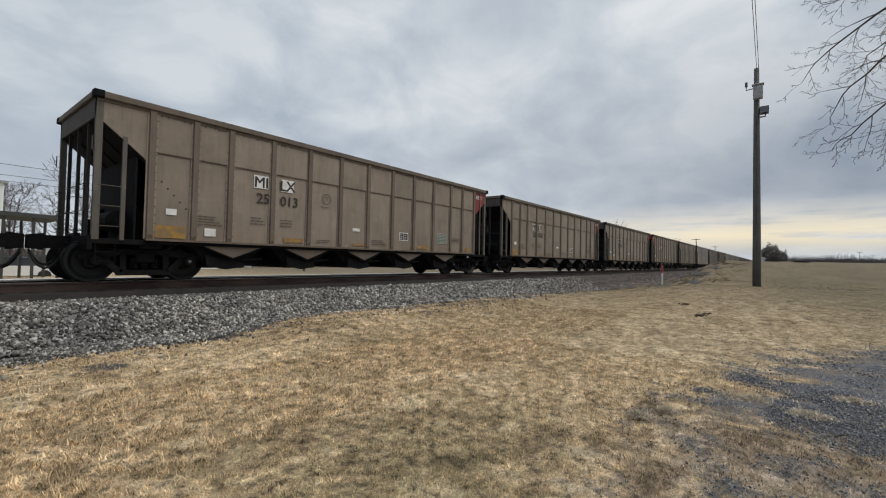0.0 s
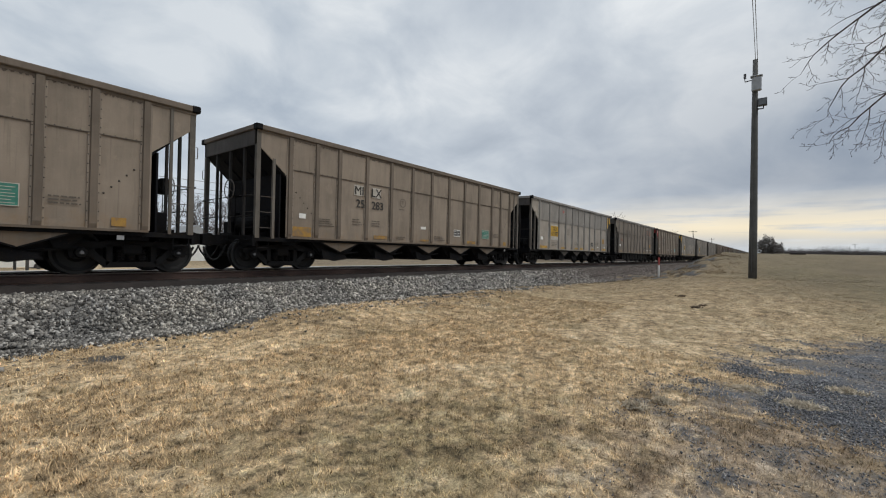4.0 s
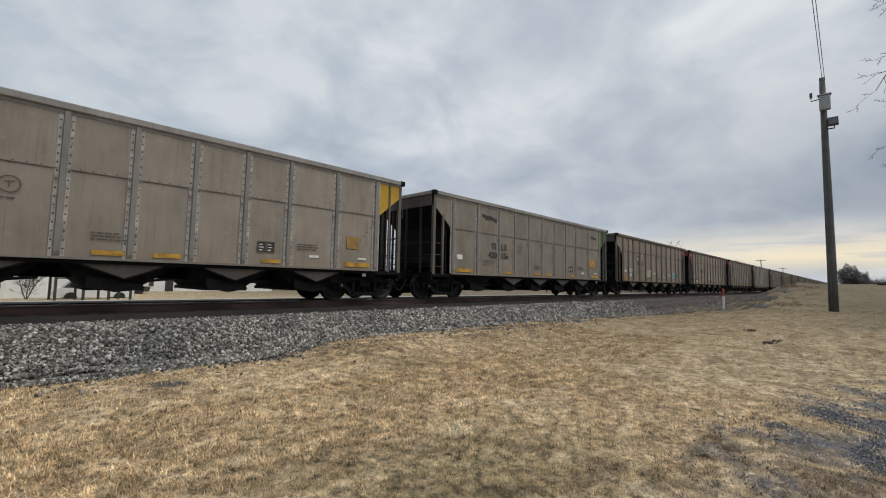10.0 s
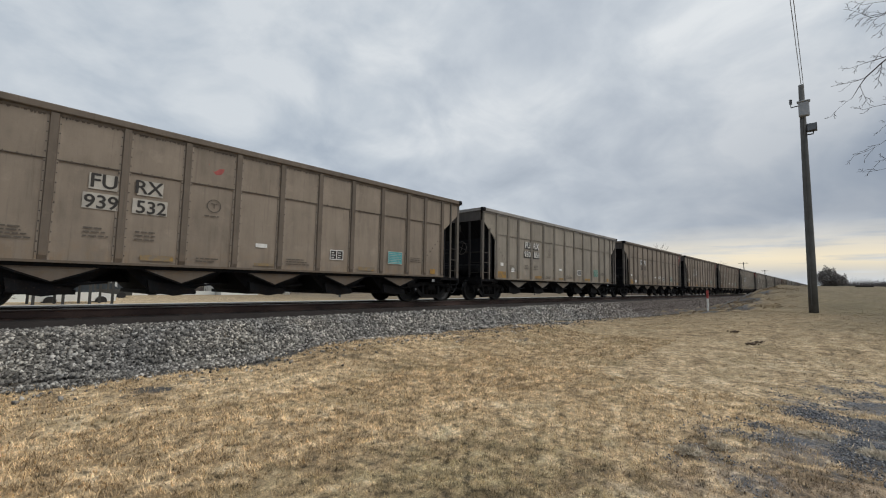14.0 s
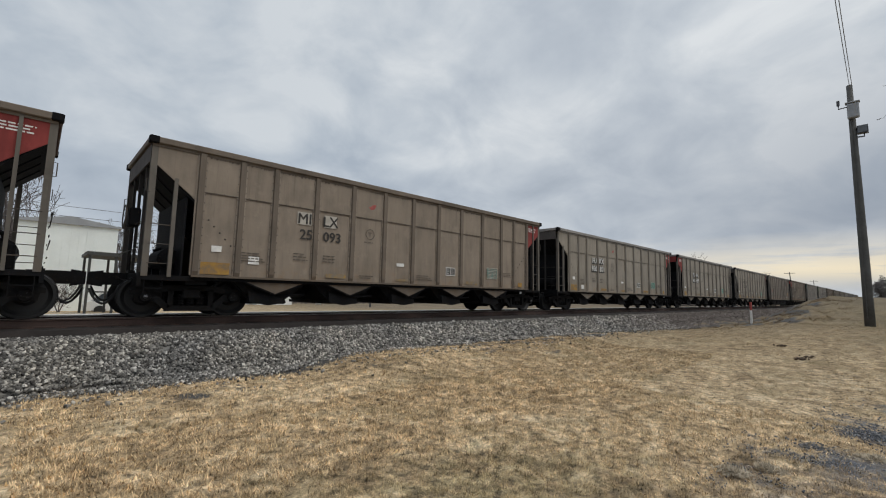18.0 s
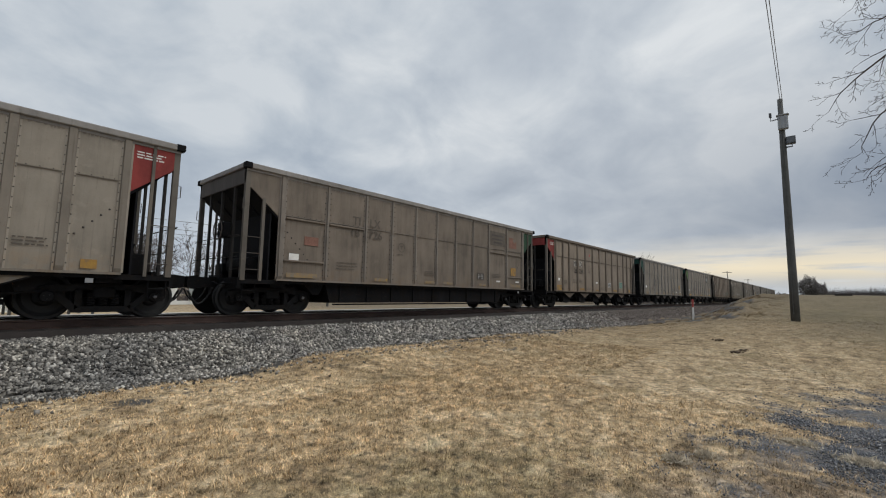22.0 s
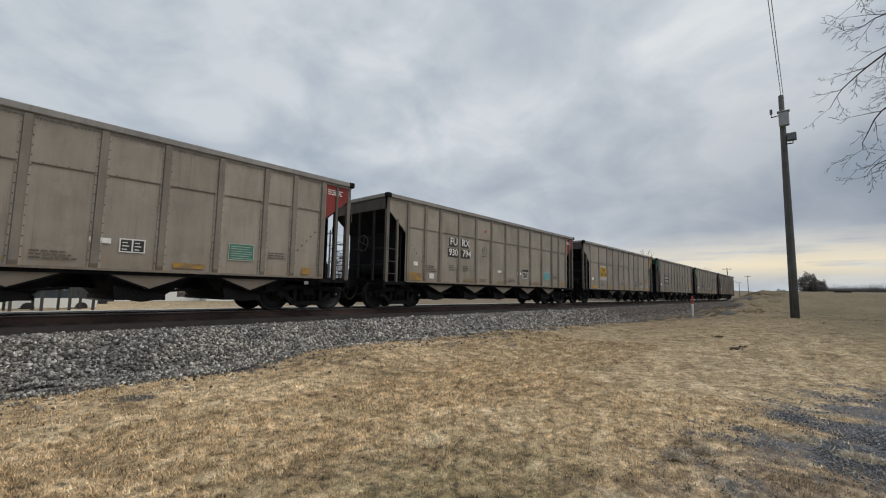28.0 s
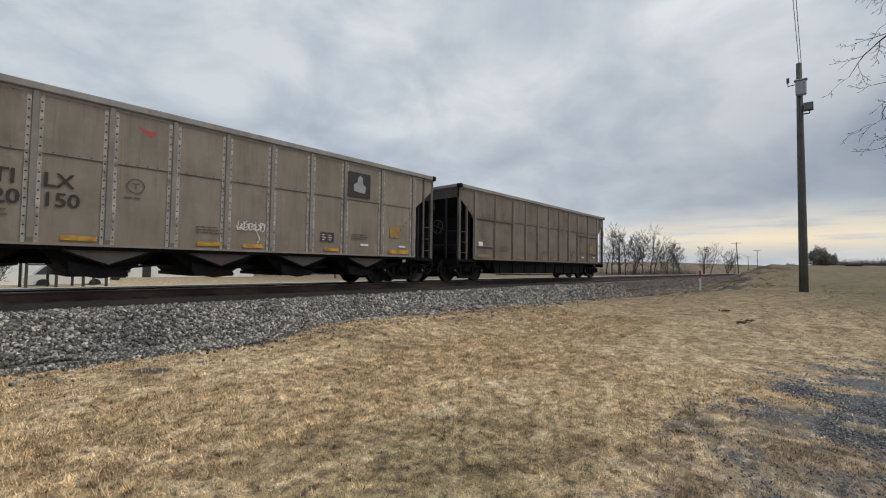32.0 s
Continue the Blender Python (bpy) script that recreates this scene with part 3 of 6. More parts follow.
def build_ballast():
    rng = np.random.default_rng(4)
    # a solid bed under the stones
    bm = bmesh.new()
    bed = [(8.95, -0.3), (9.0, -0.02), (10.35, 0.60), (11.0, 0.645), (13.9, 0.645), (14.6, 0.58), (16.0, 0.25), (16.1, -0.3)]
    steep = [(9.42, -0.3), (9.45, -0.04)] + bed[2:]
    for a, b, from_bed, to_bed in ((-130, 3.2, steep, steep), (3.2, 5.2, steep, bed), (5.2, 30, bed, bed), (30, 720, bed, bed)):
        va = [bm.verts.new((a, y, z)) for y, z in from_bed]
        vb = [bm.verts.new((b, y, z)) for y, z in to_bed]
        for i in range(len(bed) - 1):
            bm.faces.new((va[i], va[i + 1], vb[i + 1], vb[i]))
    tagged(part("ballast_bed", bm, STONE), "packed grey ballast bed under the track", "ballast", kind="structure")
    bm = bmesh.new()
    prof = [(10.98, 0.58), (11.07, 0.785), (11.3, 0.792), (13.56, 0.792), (13.79, 0.785), (13.88, 0.58)]
    ends = [[bm.verts.new((x, y, z)) for y, z in prof] for x in (-130, 10, 60, 720)]
    for a, b in zip(ends, ends[1:]):
        for i in range(len(prof) - 1):
            bm.faces.new((a[i], a[i + 1], b[i + 1], b[i]))
    tagged(part("fouled_ballast", bm, TIE), "dark coal-fouled ballast packed between the ties", "ballast", kind="structure")
    spots, sizes = [], []
    for x0, x1, count, big in ((-6, 8, 28000, 0.029), (8, 20, 12000, 0.037), (20, 42, 8000, 0.050), (42, 80, 3500, 0.075), (-30, -6, 2500, 0.06)):
        x = rng.uniform(x0, x1, count)
        u = rng.uniform(0, 1, count) ** 0.92
        toe = 9.46 - 0.71 * ease(1.0, 1.9, x) - 0.03 * np.clip(x - 4.3, 0, 30) + rng.normal(0, 0.10, count)
        y = 11.12 - (11.12 - toe) * u
        bed_z = np.interp(y, [9.05, 10.35, 11.0, 11.4], [0.0, 0.60, 0.645, 0.66])
        steep_z = np.interp(y, [9.4, 10.35, 11.0, 11.4], [-0.04, 0.60, 0.645, 0.66])
        bed_z = steep_z + (bed_z - steep_z) * np.clip((x - 3.2) / 2.0, 0, 1)
        bed_z = np.maximum(bed_z, np.interp(y, [8.3, 9.3, 10.2], [0.0, 0.16, 0.5]) * ease(4, 7, x))
        z = np.maximum(bed_z, ground_height(x, y)) + rng.uniform(-0.01, 0.02, count)
        spots.append(np.stack([x, y, z], 1))
        sizes.append(big * rng.uniform(0.6, 1.35, count))
    # stones between and behind the rails, and strays on the soil at the foot
    x, y = rng.uniform(-10, 60, 6000), rng.uniform(13.9, 14.9, 6000)
    spots.append(np.stack([x, y, np.full(6000, 0.655) + rng.uniform(-0.01, 0.02, 6000)], 1))
    sizes.append(0.05 * rng.uniform(0.6, 1.3, 6000))
    x = rng.uniform(-5, 30, 900)
    y = 8.7 - 0.09 * np.clip(x, 0, 6) - np.abs(rng.normal(0, 0.5, 900))
    spots.append(np.stack([x, y, ground_height(x, y) + 0.012], 1))
    sizes.append(0.028 * rng.uniform(0.5, 1.3, 900))
    x, y = rng.uniform(-3, 6.2, 2600), rng.uniform(8.45, 9.45, 2600)
    spots.append(np.stack([x, y, ground_height(x, y) + 0.012], 1))
    sizes.append(0.028 * rng.uniform(0.5, 1.25, 2600))
    me = stones("ballast", np.concatenate(spots), np.concatenate(sizes), STONE, 7)
    tagged(new("ballast", me), "loose crushed grey stone on the track shoulder", "ballast", kind="stuff")
    # pebbles of the drive
    px, py = rng.uniform(1.5, 11, 110000), rng.uniform(-5, 2.2, 110000)
    keep = np.array([gravel_here(float(a), float(b)) + rng.normal(0, 0.13) > 0.57 for a, b in zip(px, py)])
    px, py = px[keep], py[keep]
    near = np.hypot(px, py)
    order = np.argsort(near)[:44000]
    px, py = px[order], py[order]
    fx, fy = rng.uniform(5, 15, 40000), rng.uniform(-7, 1.2, 40000)
    keep = np.array([gravel_here(float(a), float(b)) + rng.normal(0, 0.14) > 0.50 for a, b in zip(fx, fy)])
    px, py = np.concatenate([px, fx[keep][:16000]]), np.concatenate([py, fy[keep][:16000]])
    wide = np.concatenate([0.0042 + 0.0005 * near[order], np.full(len(px) - len(order), 0.0078)])
    me = stones("pebbles", np.stack([px, py, ground_height(px, py) + 0.008], 1), wide * rng.uniform(0.5, 1.7, len(px)), PEBBLE, 8)
    tagged(new("drive_gravel", me), "small blue-grey pebbles scattered over the drive", "gravel", kind="stuff")


build_ballast()


def build_grass():
    """Short dormant blades, lying every way, thinner where soil or gravel shows."""
    rng = np.random.default_rng(11)
    sets = []
    for x0, x1, y0, y1, count, tall, wide in ((0.0, 8.0, -1.0, 6.0, 230000, 0.050, 0.0036), (0.0, 14.0, 3.5, 9.0, 110000, 0.060, 0.0060),
                                              (8.0, 20.0, -3.0, 8.8, 120000, 0.030, 0.0062), (-4.0, 0.5, 3.0, 9.2, 40000, 0.06, 0.006), (20.0, 30.0, -6.0, 8.6, 40000, 0.032, 0.010)):
        x, y = rng.uniform(x0, x1, count), rng.uniform(y0, y1, count)
        bare = np.array([max(gravel_here(a, b), dirt_here(a, b)) + 0.16 * lumpy(a, b, 0.12, 1.0) for a, b in zip(x.tolist(), y.tolist())])
        thick = np.array([lumpy(a, b, 0.30, 12.0) for a, b in zip(x.tolist(), y.tolist())])
        toe = np.where(x < 4.3, 8.98 - 0.34 * ease(1.0, 2.0, x), 8.75 - 0.03 * np.clip(x - 4.3, 0, 30))
        keep = (bare + rng.normal(0, 0.2, count) < 0.55) & (thick > rng.uniform(-1.2, 0.25, count)) & (y < toe + rng.normal(0, 0.12, count))
        x, y = x[keep], y[keep]
        m = len(x)
        z = ground_height(x, y) - 0.004
        for_tall = tall * rng.uniform(0.4, 1.3, m)
        turn, lean = rng.uniform(0, math.tau, m), rng.uniform(0.42, 1.34, m)
        dx, dy = np.cos(turn) * np.sin(lean) * for_tall, np.sin(turn) * np.sin(lean) * for_tall
        dz = np.cos(lean) * for_tall
        sx, sy = -np.sin(turn) * wide, np.cos(turn) * wide
        base = np.stack([x, y, z], 1)
        lump = np.array([0.035 * lumpy(a, b, 0.9) + 0.018 * lumpy(a, b, 0.25, 4.0) for a, b in zip(x.tolist(), y.tolist())])
        base[:, 2] += lump
        side = np.stack([sx, sy, np.zeros(m)], 1)
        tip = base + np.stack([dx, dy, dz], 1)
        sets.append(np.stack([base - side, base + side, tip], 1))
    v = np.concatenate(sets).reshape(-1, 3)
    me = joined("grass", v, np.arange(len(v)).reshape(-1, 3), BLADE)
    tagged(new("grass", me), "short dry tan lawn grass", "grass", kind="stuff")


build_grass()


def build_weeds():
    """Taller brown weeds on the bank."""
    rng = np.random.default_rng(21)
    count = 26000
    x, y = rng.uniform(27, 46, count), rng.uniform(1.6, 7.6, count)
    thick = np.array([lumpy(a, b, 1.5, 15.0) for a, b in zip(x.tolist(), y.tolist())])
    keep = thick + 0.25 * ease(0, 4, y) > rng.uniform(-0.3, 0.55, count)
    x, y = x[keep], y[keep]
    m = len(x)
    z = ground_height(x, y) - 0.02
    tall = rng.uniform(0.03, 0.11, m) * (0.4 + 0.8 * ease(0, 4, y))
    turn, lean = rng.uniform(0, math.tau, m), rng.uniform(0.4, 1.2, m)
    tip = np.stack([x + np.cos(turn) * np.sin(lean) * tall, y + np.sin(turn) * np.sin(lean) * tall, z + np.cos(lean) * tall], 1)
    side = np.stack([-np.sin(turn), np.cos(turn), np.zeros(m)], 1) * 0.012
    base = np.stack([x, y, z], 1)
    v = np.stack([base - side, base + side, tip], 1).reshape(-1, 3)
    tagged(new("weeds", joined("weeds", v, np.arange(len(v)).reshape(-1, 3), WEED)), "dry brown weeds on the bank", "weeds", kind="stuff")


build_weeds()


# ---- the track ----
def build_track():
    track = thing("railway_track", "single railway track with rusty rails on dark wooden ties", "track", kind="structure")
    web = [(-0.070, 0.0), (0.070, 0.0), (0.070, 0.012), (0.012, 0.03), (0.010, 0.13), (0.035, 0.14), (0.035, 0.166), (-0.035, 0.166), (-0.035, 0.14), (-0.010, 0.13), (-0.012, 0.03), (-0.070, 0.012)]
    # the worn head: its top and the face towards the wheels' flanges
    head = [(-0.020, 0.164), (0.020, 0.142), (0.0365, 0.138), (0.0375, 0.172), (0.030, 0.181), (-0.028, 0.181)]
    for side in (-0.752, 0.752):
        for outline, name, mat in ((web, "rail", RAIL), (head, "rail_head", POLISHED)):
            bm = bmesh.new()
            way = -1 if side > 0 else 1
            ends = [[bm.verts.new((x, y * way + side, z)) for y, z in outline] for x in (-130, 15, 60, 720)]
            for a, b in zip(ends, ends[1:]):
                for i in range(len(outline)):
                    bm.faces.new((a[i], b[i], b[(i + 1) % len(outline)], a[(i + 1) % len(outline)]))
            ob = part(name, bm, mat, track, "bright worn rail head" if name == "rail_head" else "")
            ob.location = (0, YT, ZR - 0.18)
    bm = bmesh.new()
    soft_box(bm, -0.115, 0.115, -1.30, 1.30, 0, 0.17, 0.012)
    tie = finish(bm, "tie", TIE)
    rng = random.Random(5)
    for i in range(230):
        put("tie", tie, track, pose(-14 + i * 0.495 + rng.uniform(-0.02, 0.02), YT + rng.uniform(-0.05, 0.05), ZR - 0.352 + rng.uniform(-0.008, 0.004), 0, 0, rng.uniform(-1, 1)))
    bm = bmesh.new()
    for i in range(300):
        x = -14 + (230 + i) * 0.495
        box(bm, x - 0.115, x + 0.115, -1.3, 1.3, 0, 0.17)
    ob = part("tie", bm, TIE, track)
    ob.location = (0, YT, ZR - 0.352)
    ob["kind"] = "stuff"
    bm = bmesh.new()
    soft_box(bm, -0.09, 0.09, -0.18, 0.18, 0, 0.02, 0.005)
    box(bm, -0.05, 0.05, -0.115, -0.085, 0.02, 0.04)
    box(bm, -0.05, 0.05, 0.085, 0.115, 0.02, 0.04)
    chair = finish(bm, "tie_plate", RAIL)
    for i in range(70):
        put("tie_plate", chair, track, pose(-4 + i * 0.495, YT - 0.752, ZR - 0.182 - 0.016))


build_track()

# ---- the coal cars ----
SPEED, PITCH, LEAD = 15.34, 16.18, 1.67
HALF, TOP, SILL = 7.33, 3.93, 0.95
RIBS = {"A": (-6.33, -5.43, -4.60, -3.45, -2.29, -1.15, 0.0, 1.15, 2.29, 3.45, 4.60, 5.43, 6.33),
        "B": (-6.30, -4.87, -3.43, -2.29, -1.14, 0.0, 1.14, 2.29, 3.43, 4.87, 6.30)}
RIBS["C"] = RIBS["B"]
SEAM = {"A": 2.89, "B": 2.66, "C": 2.72}
FACE = -1.535        # outer face of the side panels
KIT = {}


def kit(name, build, mat, smooth_it=False):
    """A mesh that all cars share."""
    if name not in KIT:
        bm = bmesh.new()
        build(bm)
        KIT[name] = finish(bm, name, mat, smooth_it)
    return KIT[name]


def panel_mesh(wide, seam):
    """One side panel, as two lapped sheets, each bellied out a little between the ribs."""
    def build(bm):
        for z0, z1, y, slot in ((SILL, seam + 0.02, 0.012, 0), (seam - 0.02, TOP - 0.12, -0.006, 1)):
            rows = []
            for i in range(5):
                u = i / 4
                x = (u - 0.5) * wide
                rows.append([bm.verts.new((x, y - 0.014 * math.sin(math.pi * u) * math.sin(math.pi * v) ** 0.6 if 0 < u < 1 and 0 < v < 1 else y, z0 + (z1 - z0) * v)) for v in (0, 0.12, 0.5, 0.88, 1)])
            for a, b in zip(rows, rows[1:]):
                for j in range(4):
                    bm.faces.new((a[j], b[j], b[j + 1], a[j + 1])).material_index = slot
            back = [bm.verts.new((x, 0.03, z)) for x, z in ((-wide / 2, z0), (wide / 2, z0), (wide / 2, z1), (-wide / 2, z1))]
            front = [rows[0][0], rows[4][0], rows[4][4], rows[0][4]]
            bm.faces.new(back[::-1]).material_index = slot
            bm.faces.new([rows[i][4] for i in range(5)] + [back[2], back[3]]).material_index = slot
            bm.faces.new([rows[i][0] for i in range(4, -1, -1)] + [back[0], back[1]]).material_index = slot
        # the lap of the two sheets, its shadow and grime painted dark; dark drips and painted shade under the rim
        for f in box(bm, -wide / 2, wide / 2, -0.019, 0.01, seam - 0.020, seam - 0.002):
            f.material_index = 2
        rng = random.Random(int(wide * 1000))
        x = -wide / 2 + 0.02
        while x < wide / 2 - 0.06:
            w, drop = rng.uniform(0.03, 0.09), rng.uniform(0.01, 0.055)
            top, low = TOP - 0.195, TOP - 0.205 - drop
            v = [bm.verts.new(p) for p in ((x, -0.019, top), (x + w * 0.3, -0.019, low), (x + w * 0.7, -0.019, low + 0.3 * drop), (x + w, -0.019, top))]
            bm.faces.new(v).material_index = 2
            x += w * rng.uniform(0.7, 1.5)
    return kit("panel_%.2f_%.2f" % (wide, seam), build, [BROWN_GREY, BROWN_GREY, SEAM_SHADE_GRIME])


def rib_mesh(wide, flange=0.05):
    def build(bm):
        w = wide / 2
        prof = [(-w - flange, 0.012), (-w - flange, -0.013), (-w, -0.014), (-w + 0.015, -0.062), (w - 0.015, -0.062), (w, -0.014), (w + flange, -0.013), (w + flange, 0.012)]
        ends = [[bm.verts.new((x, y, z)) for x, y in prof] for z in (SILL + 0.01, SILL + 0.10, TOP - 0.16)]
        for v in ends[0][2:6]:
            v.co.y = max(v.co.y, -0.03)
        for a, b in zip(ends, ends[1:]):
            for i in range(len(prof)):
                bm.faces.new((a[i], b[i], b[(i + 1) % len(prof)], a[(i + 1) % len(prof)])).material_index = 1 if i in (0, 1, 5, 6) else 0
        bm.faces.new(ends[0])
        bm.faces.new(ends[-1][::-1])
    return kit("rib_%.3f_%.3f" % (wide, flange), build, [BROWN_GREY, BROWN_GREY])


def bolt(bm, x, y, z, r=0.013):
    ring = [bm.verts.new((x + r * math.cos(k * math.tau / 6), y, z + r * math.sin(k * math.tau / 6))) for k in range(6)]
    top = [bm.verts.new((x + 0.6 * r * math.cos(k * math.tau / 6), y - 0.012, z + 0.6 * r * math.sin(k * math.tau / 6))) for k in range(6)]
    for k in range(6):
        bm.faces.new((ring[k], ring[(k + 1) % 6], top[(k + 1) % 6], top[k]))
    bm.faces.new(top)


def bolts_mesh(kind):
    def build(bm):
        for x in RIBS[kind]:
            for s in (-1, 1):
                if abs(x + s) > 6.9:
                    continue
                z = SILL + 0.16
                while z < TOP - 0.25:
                    bolt(bm, x + s * (0.093 if kind == "A" else 0.090), FACE - 0.011, z, 0.019 if kind != "A" else 0.014)
                    z += 0.165 if kind != "A" else 0.19
        for z, y in ((SEAM[kind] + 0.01, FACE - 0.005), (TOP - 0.21, FACE - 0.005)):
            x = -6.2
            while x < 6.2:
                if min(abs(x - r) for r in RIBS[kind]) > 0.14:
                    bolt(bm, x, y, z, 0.012 if kind == "A" else 0.016)
                x += 0.19
        for i in range(6):
            bolt(bm, -6.12 + 0.13 * i, FACE - 0.004, 2.25 - 0.14 * i, 0.022)
            bolt(bm, 6.12 - 0.13 * i, FACE - 0.004, 2.25 - 0.14 * i, 0.022)
    return kit("bolts_" + kind, build, DARK_BOLT)


DIAG_HI, DIAG_LO = 3.42, 2.60     # the cut of the side sheet: at the end, and at the last rib


def corner_build(bm):
    """The cut-away sheet between the last rib and the end of the car (end at negative x)."""
    prism(bm, [(-6.33, DIAG_LO), (-6.33, TOP - 0.13), (-HALF, TOP - 0.13), (-HALF, DIAG_HI)], FACE, FACE + 0.03)


def slope_build(bm):
    prism(bm, [(-HALF + 0.02, DIAG_HI), (-4.62, 0.93), (-4.58, 0.97), (-HALF + 0.02, DIAG_HI + 0.06)], -1.50, 1.50)


def bulkhead_build(bm):
    """The cross sheet that carries the slope."""
    box(bm, -6.60, -6.56, -1.46, 1.46, 0.90, 2.72)


def slope_rib_build(bm):
    prism(bm, [(-HALF + 0.2, DIAG_HI - 0.20), (-5.2, 1.40), (-5.15, 1.46), (-HALF + 0.2, DIAG_HI - 0.11)], -0.04, 0.04)


def end_panel_build(bm):
    box(bm, -HALF, -HALF + 0.03, -1.50, 1.50, DIAG_HI - 0.02, TOP - 0.13)


def end_chord_build(bm):
    soft_box(bm, -HALF - 0.06, -HALF + 0.10, -1.60, 1.60, TOP - 0.13, TOP, 0.015)


def chord_build(bm):
    soft_box(bm, -HALF - 0.03, HALF + 0.03, -1.625, -1.47, TOP - 0.145, TOP - 0.003, 0.018)
    box(bm, -HALF, HALF, -1.56, -1.50, TOP - 0.20, TOP - 0.145)


def lip_build(bm):
    """The corner cap of the rim."""
    soft_box(bm, -HALF - 0.075, -HALF + 0.12, -1.635, -1.46, TOP - 0.15, TOP + 0.008, 0.02)


def sill_build(bm):
    box(bm, -6.4, 6.4, -1.60, -1.50, SILL - 0.035, SILL + 0.012)
    # black lower strip paints the dark directly beneath the sill
    for f in box(bm, -6.4, 6.4, -1.52, -1.48, SILL - 0.11, SILL - 0.035):
        f.material_index = 1


def platform_build(bm):
    box(bm, -HALF - 0.02, -6.30, -1.52, 1.52, SILL - 0.13, SILL - 0.02)
    box(bm, -HALF - 0.05, -HALF + 0.02, -1.52, 1.52, SILL - 0.26, SILL + 0.02)


def post_build(bm):
    """Corner post of the open end."""
    beam(bm, (-HALF + 0.06, -1.49, SILL - 0.05), (-HALF + 0.06, -1.49, TOP - 0.14), 0.12, 0.10)


def mid_post_build(bm):
    beam(bm, (-6.82, -1.515, SILL - 0.05), (-6.82, -1.515, DIAG_LO + 0.49), 0.075, 0.07)


def tall_post_build(bm):
    beam(bm, (-6.82, -1.545, SILL - 0.05), (-6.82, -1.545, TOP - 0.14), 0.06, 0.05)


def end_post_build(bm):
    beam(bm, (-HALF + 0.06, 0, SILL - 0.05), (-HALF + 0.06, 0, DIAG_HI + 0.02), 0.058, 0.08)


def rung_build(bm):
    tube(bm, [(-HALF + 0.08, -1.54, 0), (-6.83, -1.54, 0)], 0.011, 5)


def end_rung_build(bm):
    tube(bm, [(-HALF - 0.05, -1.48, 0), (-HALF - 0.05, -0.98, 0)], 0.011, 5)


def grab_build(bm):
    tube(bm, [(-HALF + 0.04, -1.53, 3.0), (-HALF - 0.05, -1.55, 2.98), (-HALF - 0.05, -1.55, 2.72), (-HALF + 0.04, -1.53, 2.70)], 0.011, 5)


def step_build(bm):
    tube(bm, [(-HALF + 0.08, -1.50, 0.85), (-HALF + 0.08, -1.50, 0.44), (-6.92, -1.50, 0.44), (-6.92, -1.50, 0.85)], 0.014, 5)
    tube(bm, [(-HALF + 0.08, -1.50, 0.64), (-6.92, -1.50, 0.64)], 0.012, 5)


def handrail_build(bm):
    for z in (1.50, 2.05):
        tube(bm, [(-HALF - 0.07, -1.45, z), (-HALF - 0.07, 1.45, z)], 0.012, 5)


def reservoir_build(bm):
    tube(bm, [(-6.72, -0.95, 1.33), (-6.72, -0.88, 1.33), (-6.72, 0.28, 1.33), (-6.72, 0.35, 1.33)], [0.14, 0.24, 0.24, 0.14], 14)
    box(bm, -6.86, -6.58, -0.85, -0.75, SILL - 0.02, 1.12)
    box(bm, -6.86, -6.58, 0.15, 0.25, SILL - 0.02, 1.12)


def valve_build(bm):
    soft_box(bm, -6.95, -6.55, 0.50, 1.05, SILL - 0.02, 1.42, 0.03)
    tube(bm, [(-6.75, 0.78, 1.40), (-6.75, 0.78, 1.62), (-6.55, 0.78, 1.70)], 0.05, 8)


def brake_wheel_build(bm):
    hub = Vector((-HALF - 0.26, -0.62, 2.22))
    rings = []
    for k in range(20):
        a = k * math.tau / 20
        out = Vector((0, math.cos(a), math.sin(a)))
        rings.append([bm.verts.new(hub + out * (0.27 + 0.014 * math.cos(j * math.tau / 5)) + Vector((0.014 * math.sin(j * math.tau / 5), 0, 0))) for j in range(5)])
    for k in range(20):
        for j in range(5):
            bm.faces.new((rings[k][j], rings[k][(j + 1) % 5], rings[(k + 1) % 20][(j + 1) % 5], rings[(k + 1) % 20][j]))
    for a in (0.4, 0.4 + math.pi / 2):
        out = Vector((0, math.cos(a), math.sin(a))) * 0.27
        tube(bm, [hub - out, hub + Vector((0.02, 0, 0)), hub + out], 0.010, 4)


def brake_box_build(bm):
    soft_box(bm, -HALF - 0.20, -HALF + 0.02, -0.80, -0.44, 2.02, 2.44, 0.03)
    tube(bm, [(-HALF - 0.08, -0.62, 2.05), (-HALF - 0.08, -0.62, 0.95)], 0.012, 5)


def coupler_build(bm):
    box(bm, -7.86, -7.1, -0.17, 0.17, 0.70, 0.98)
    prism(bm, [(-8.07, 0.70), (-7.82, 0.66), (-7.82, 1.02), (-8.07, 0.98)], -0.20, 0.12)
    box(bm, -7.36, -7.26, -0.36, 0.36, 0.60, 1.05)


HOSE = [(-7.5 - 0.55 * u, -0.32 + 0.1 * u, 0.72 - 1.55 * u * (1 - u) - 0.10 * u) for u in (0, 0.12, 0.25, 0.4, 0.55, 0.7, 0.85, 1.0)]


def hose_build(bm):
    tube(bm, HOSE, 0.028, 7)


def thin_hose_build(bm):
    tube(bm, [(p[0] + 0.06, p[1] + 0.5, p[2] + 0.06) for p in HOSE], 0.022, 6)


def cut_lever_build(bm):
    tube(bm, [(-7.45, -1.35, 0.84), (-7.52, -0.75, 0.80), (-7.55, -0.35, 0.86)], 0.018, 5)


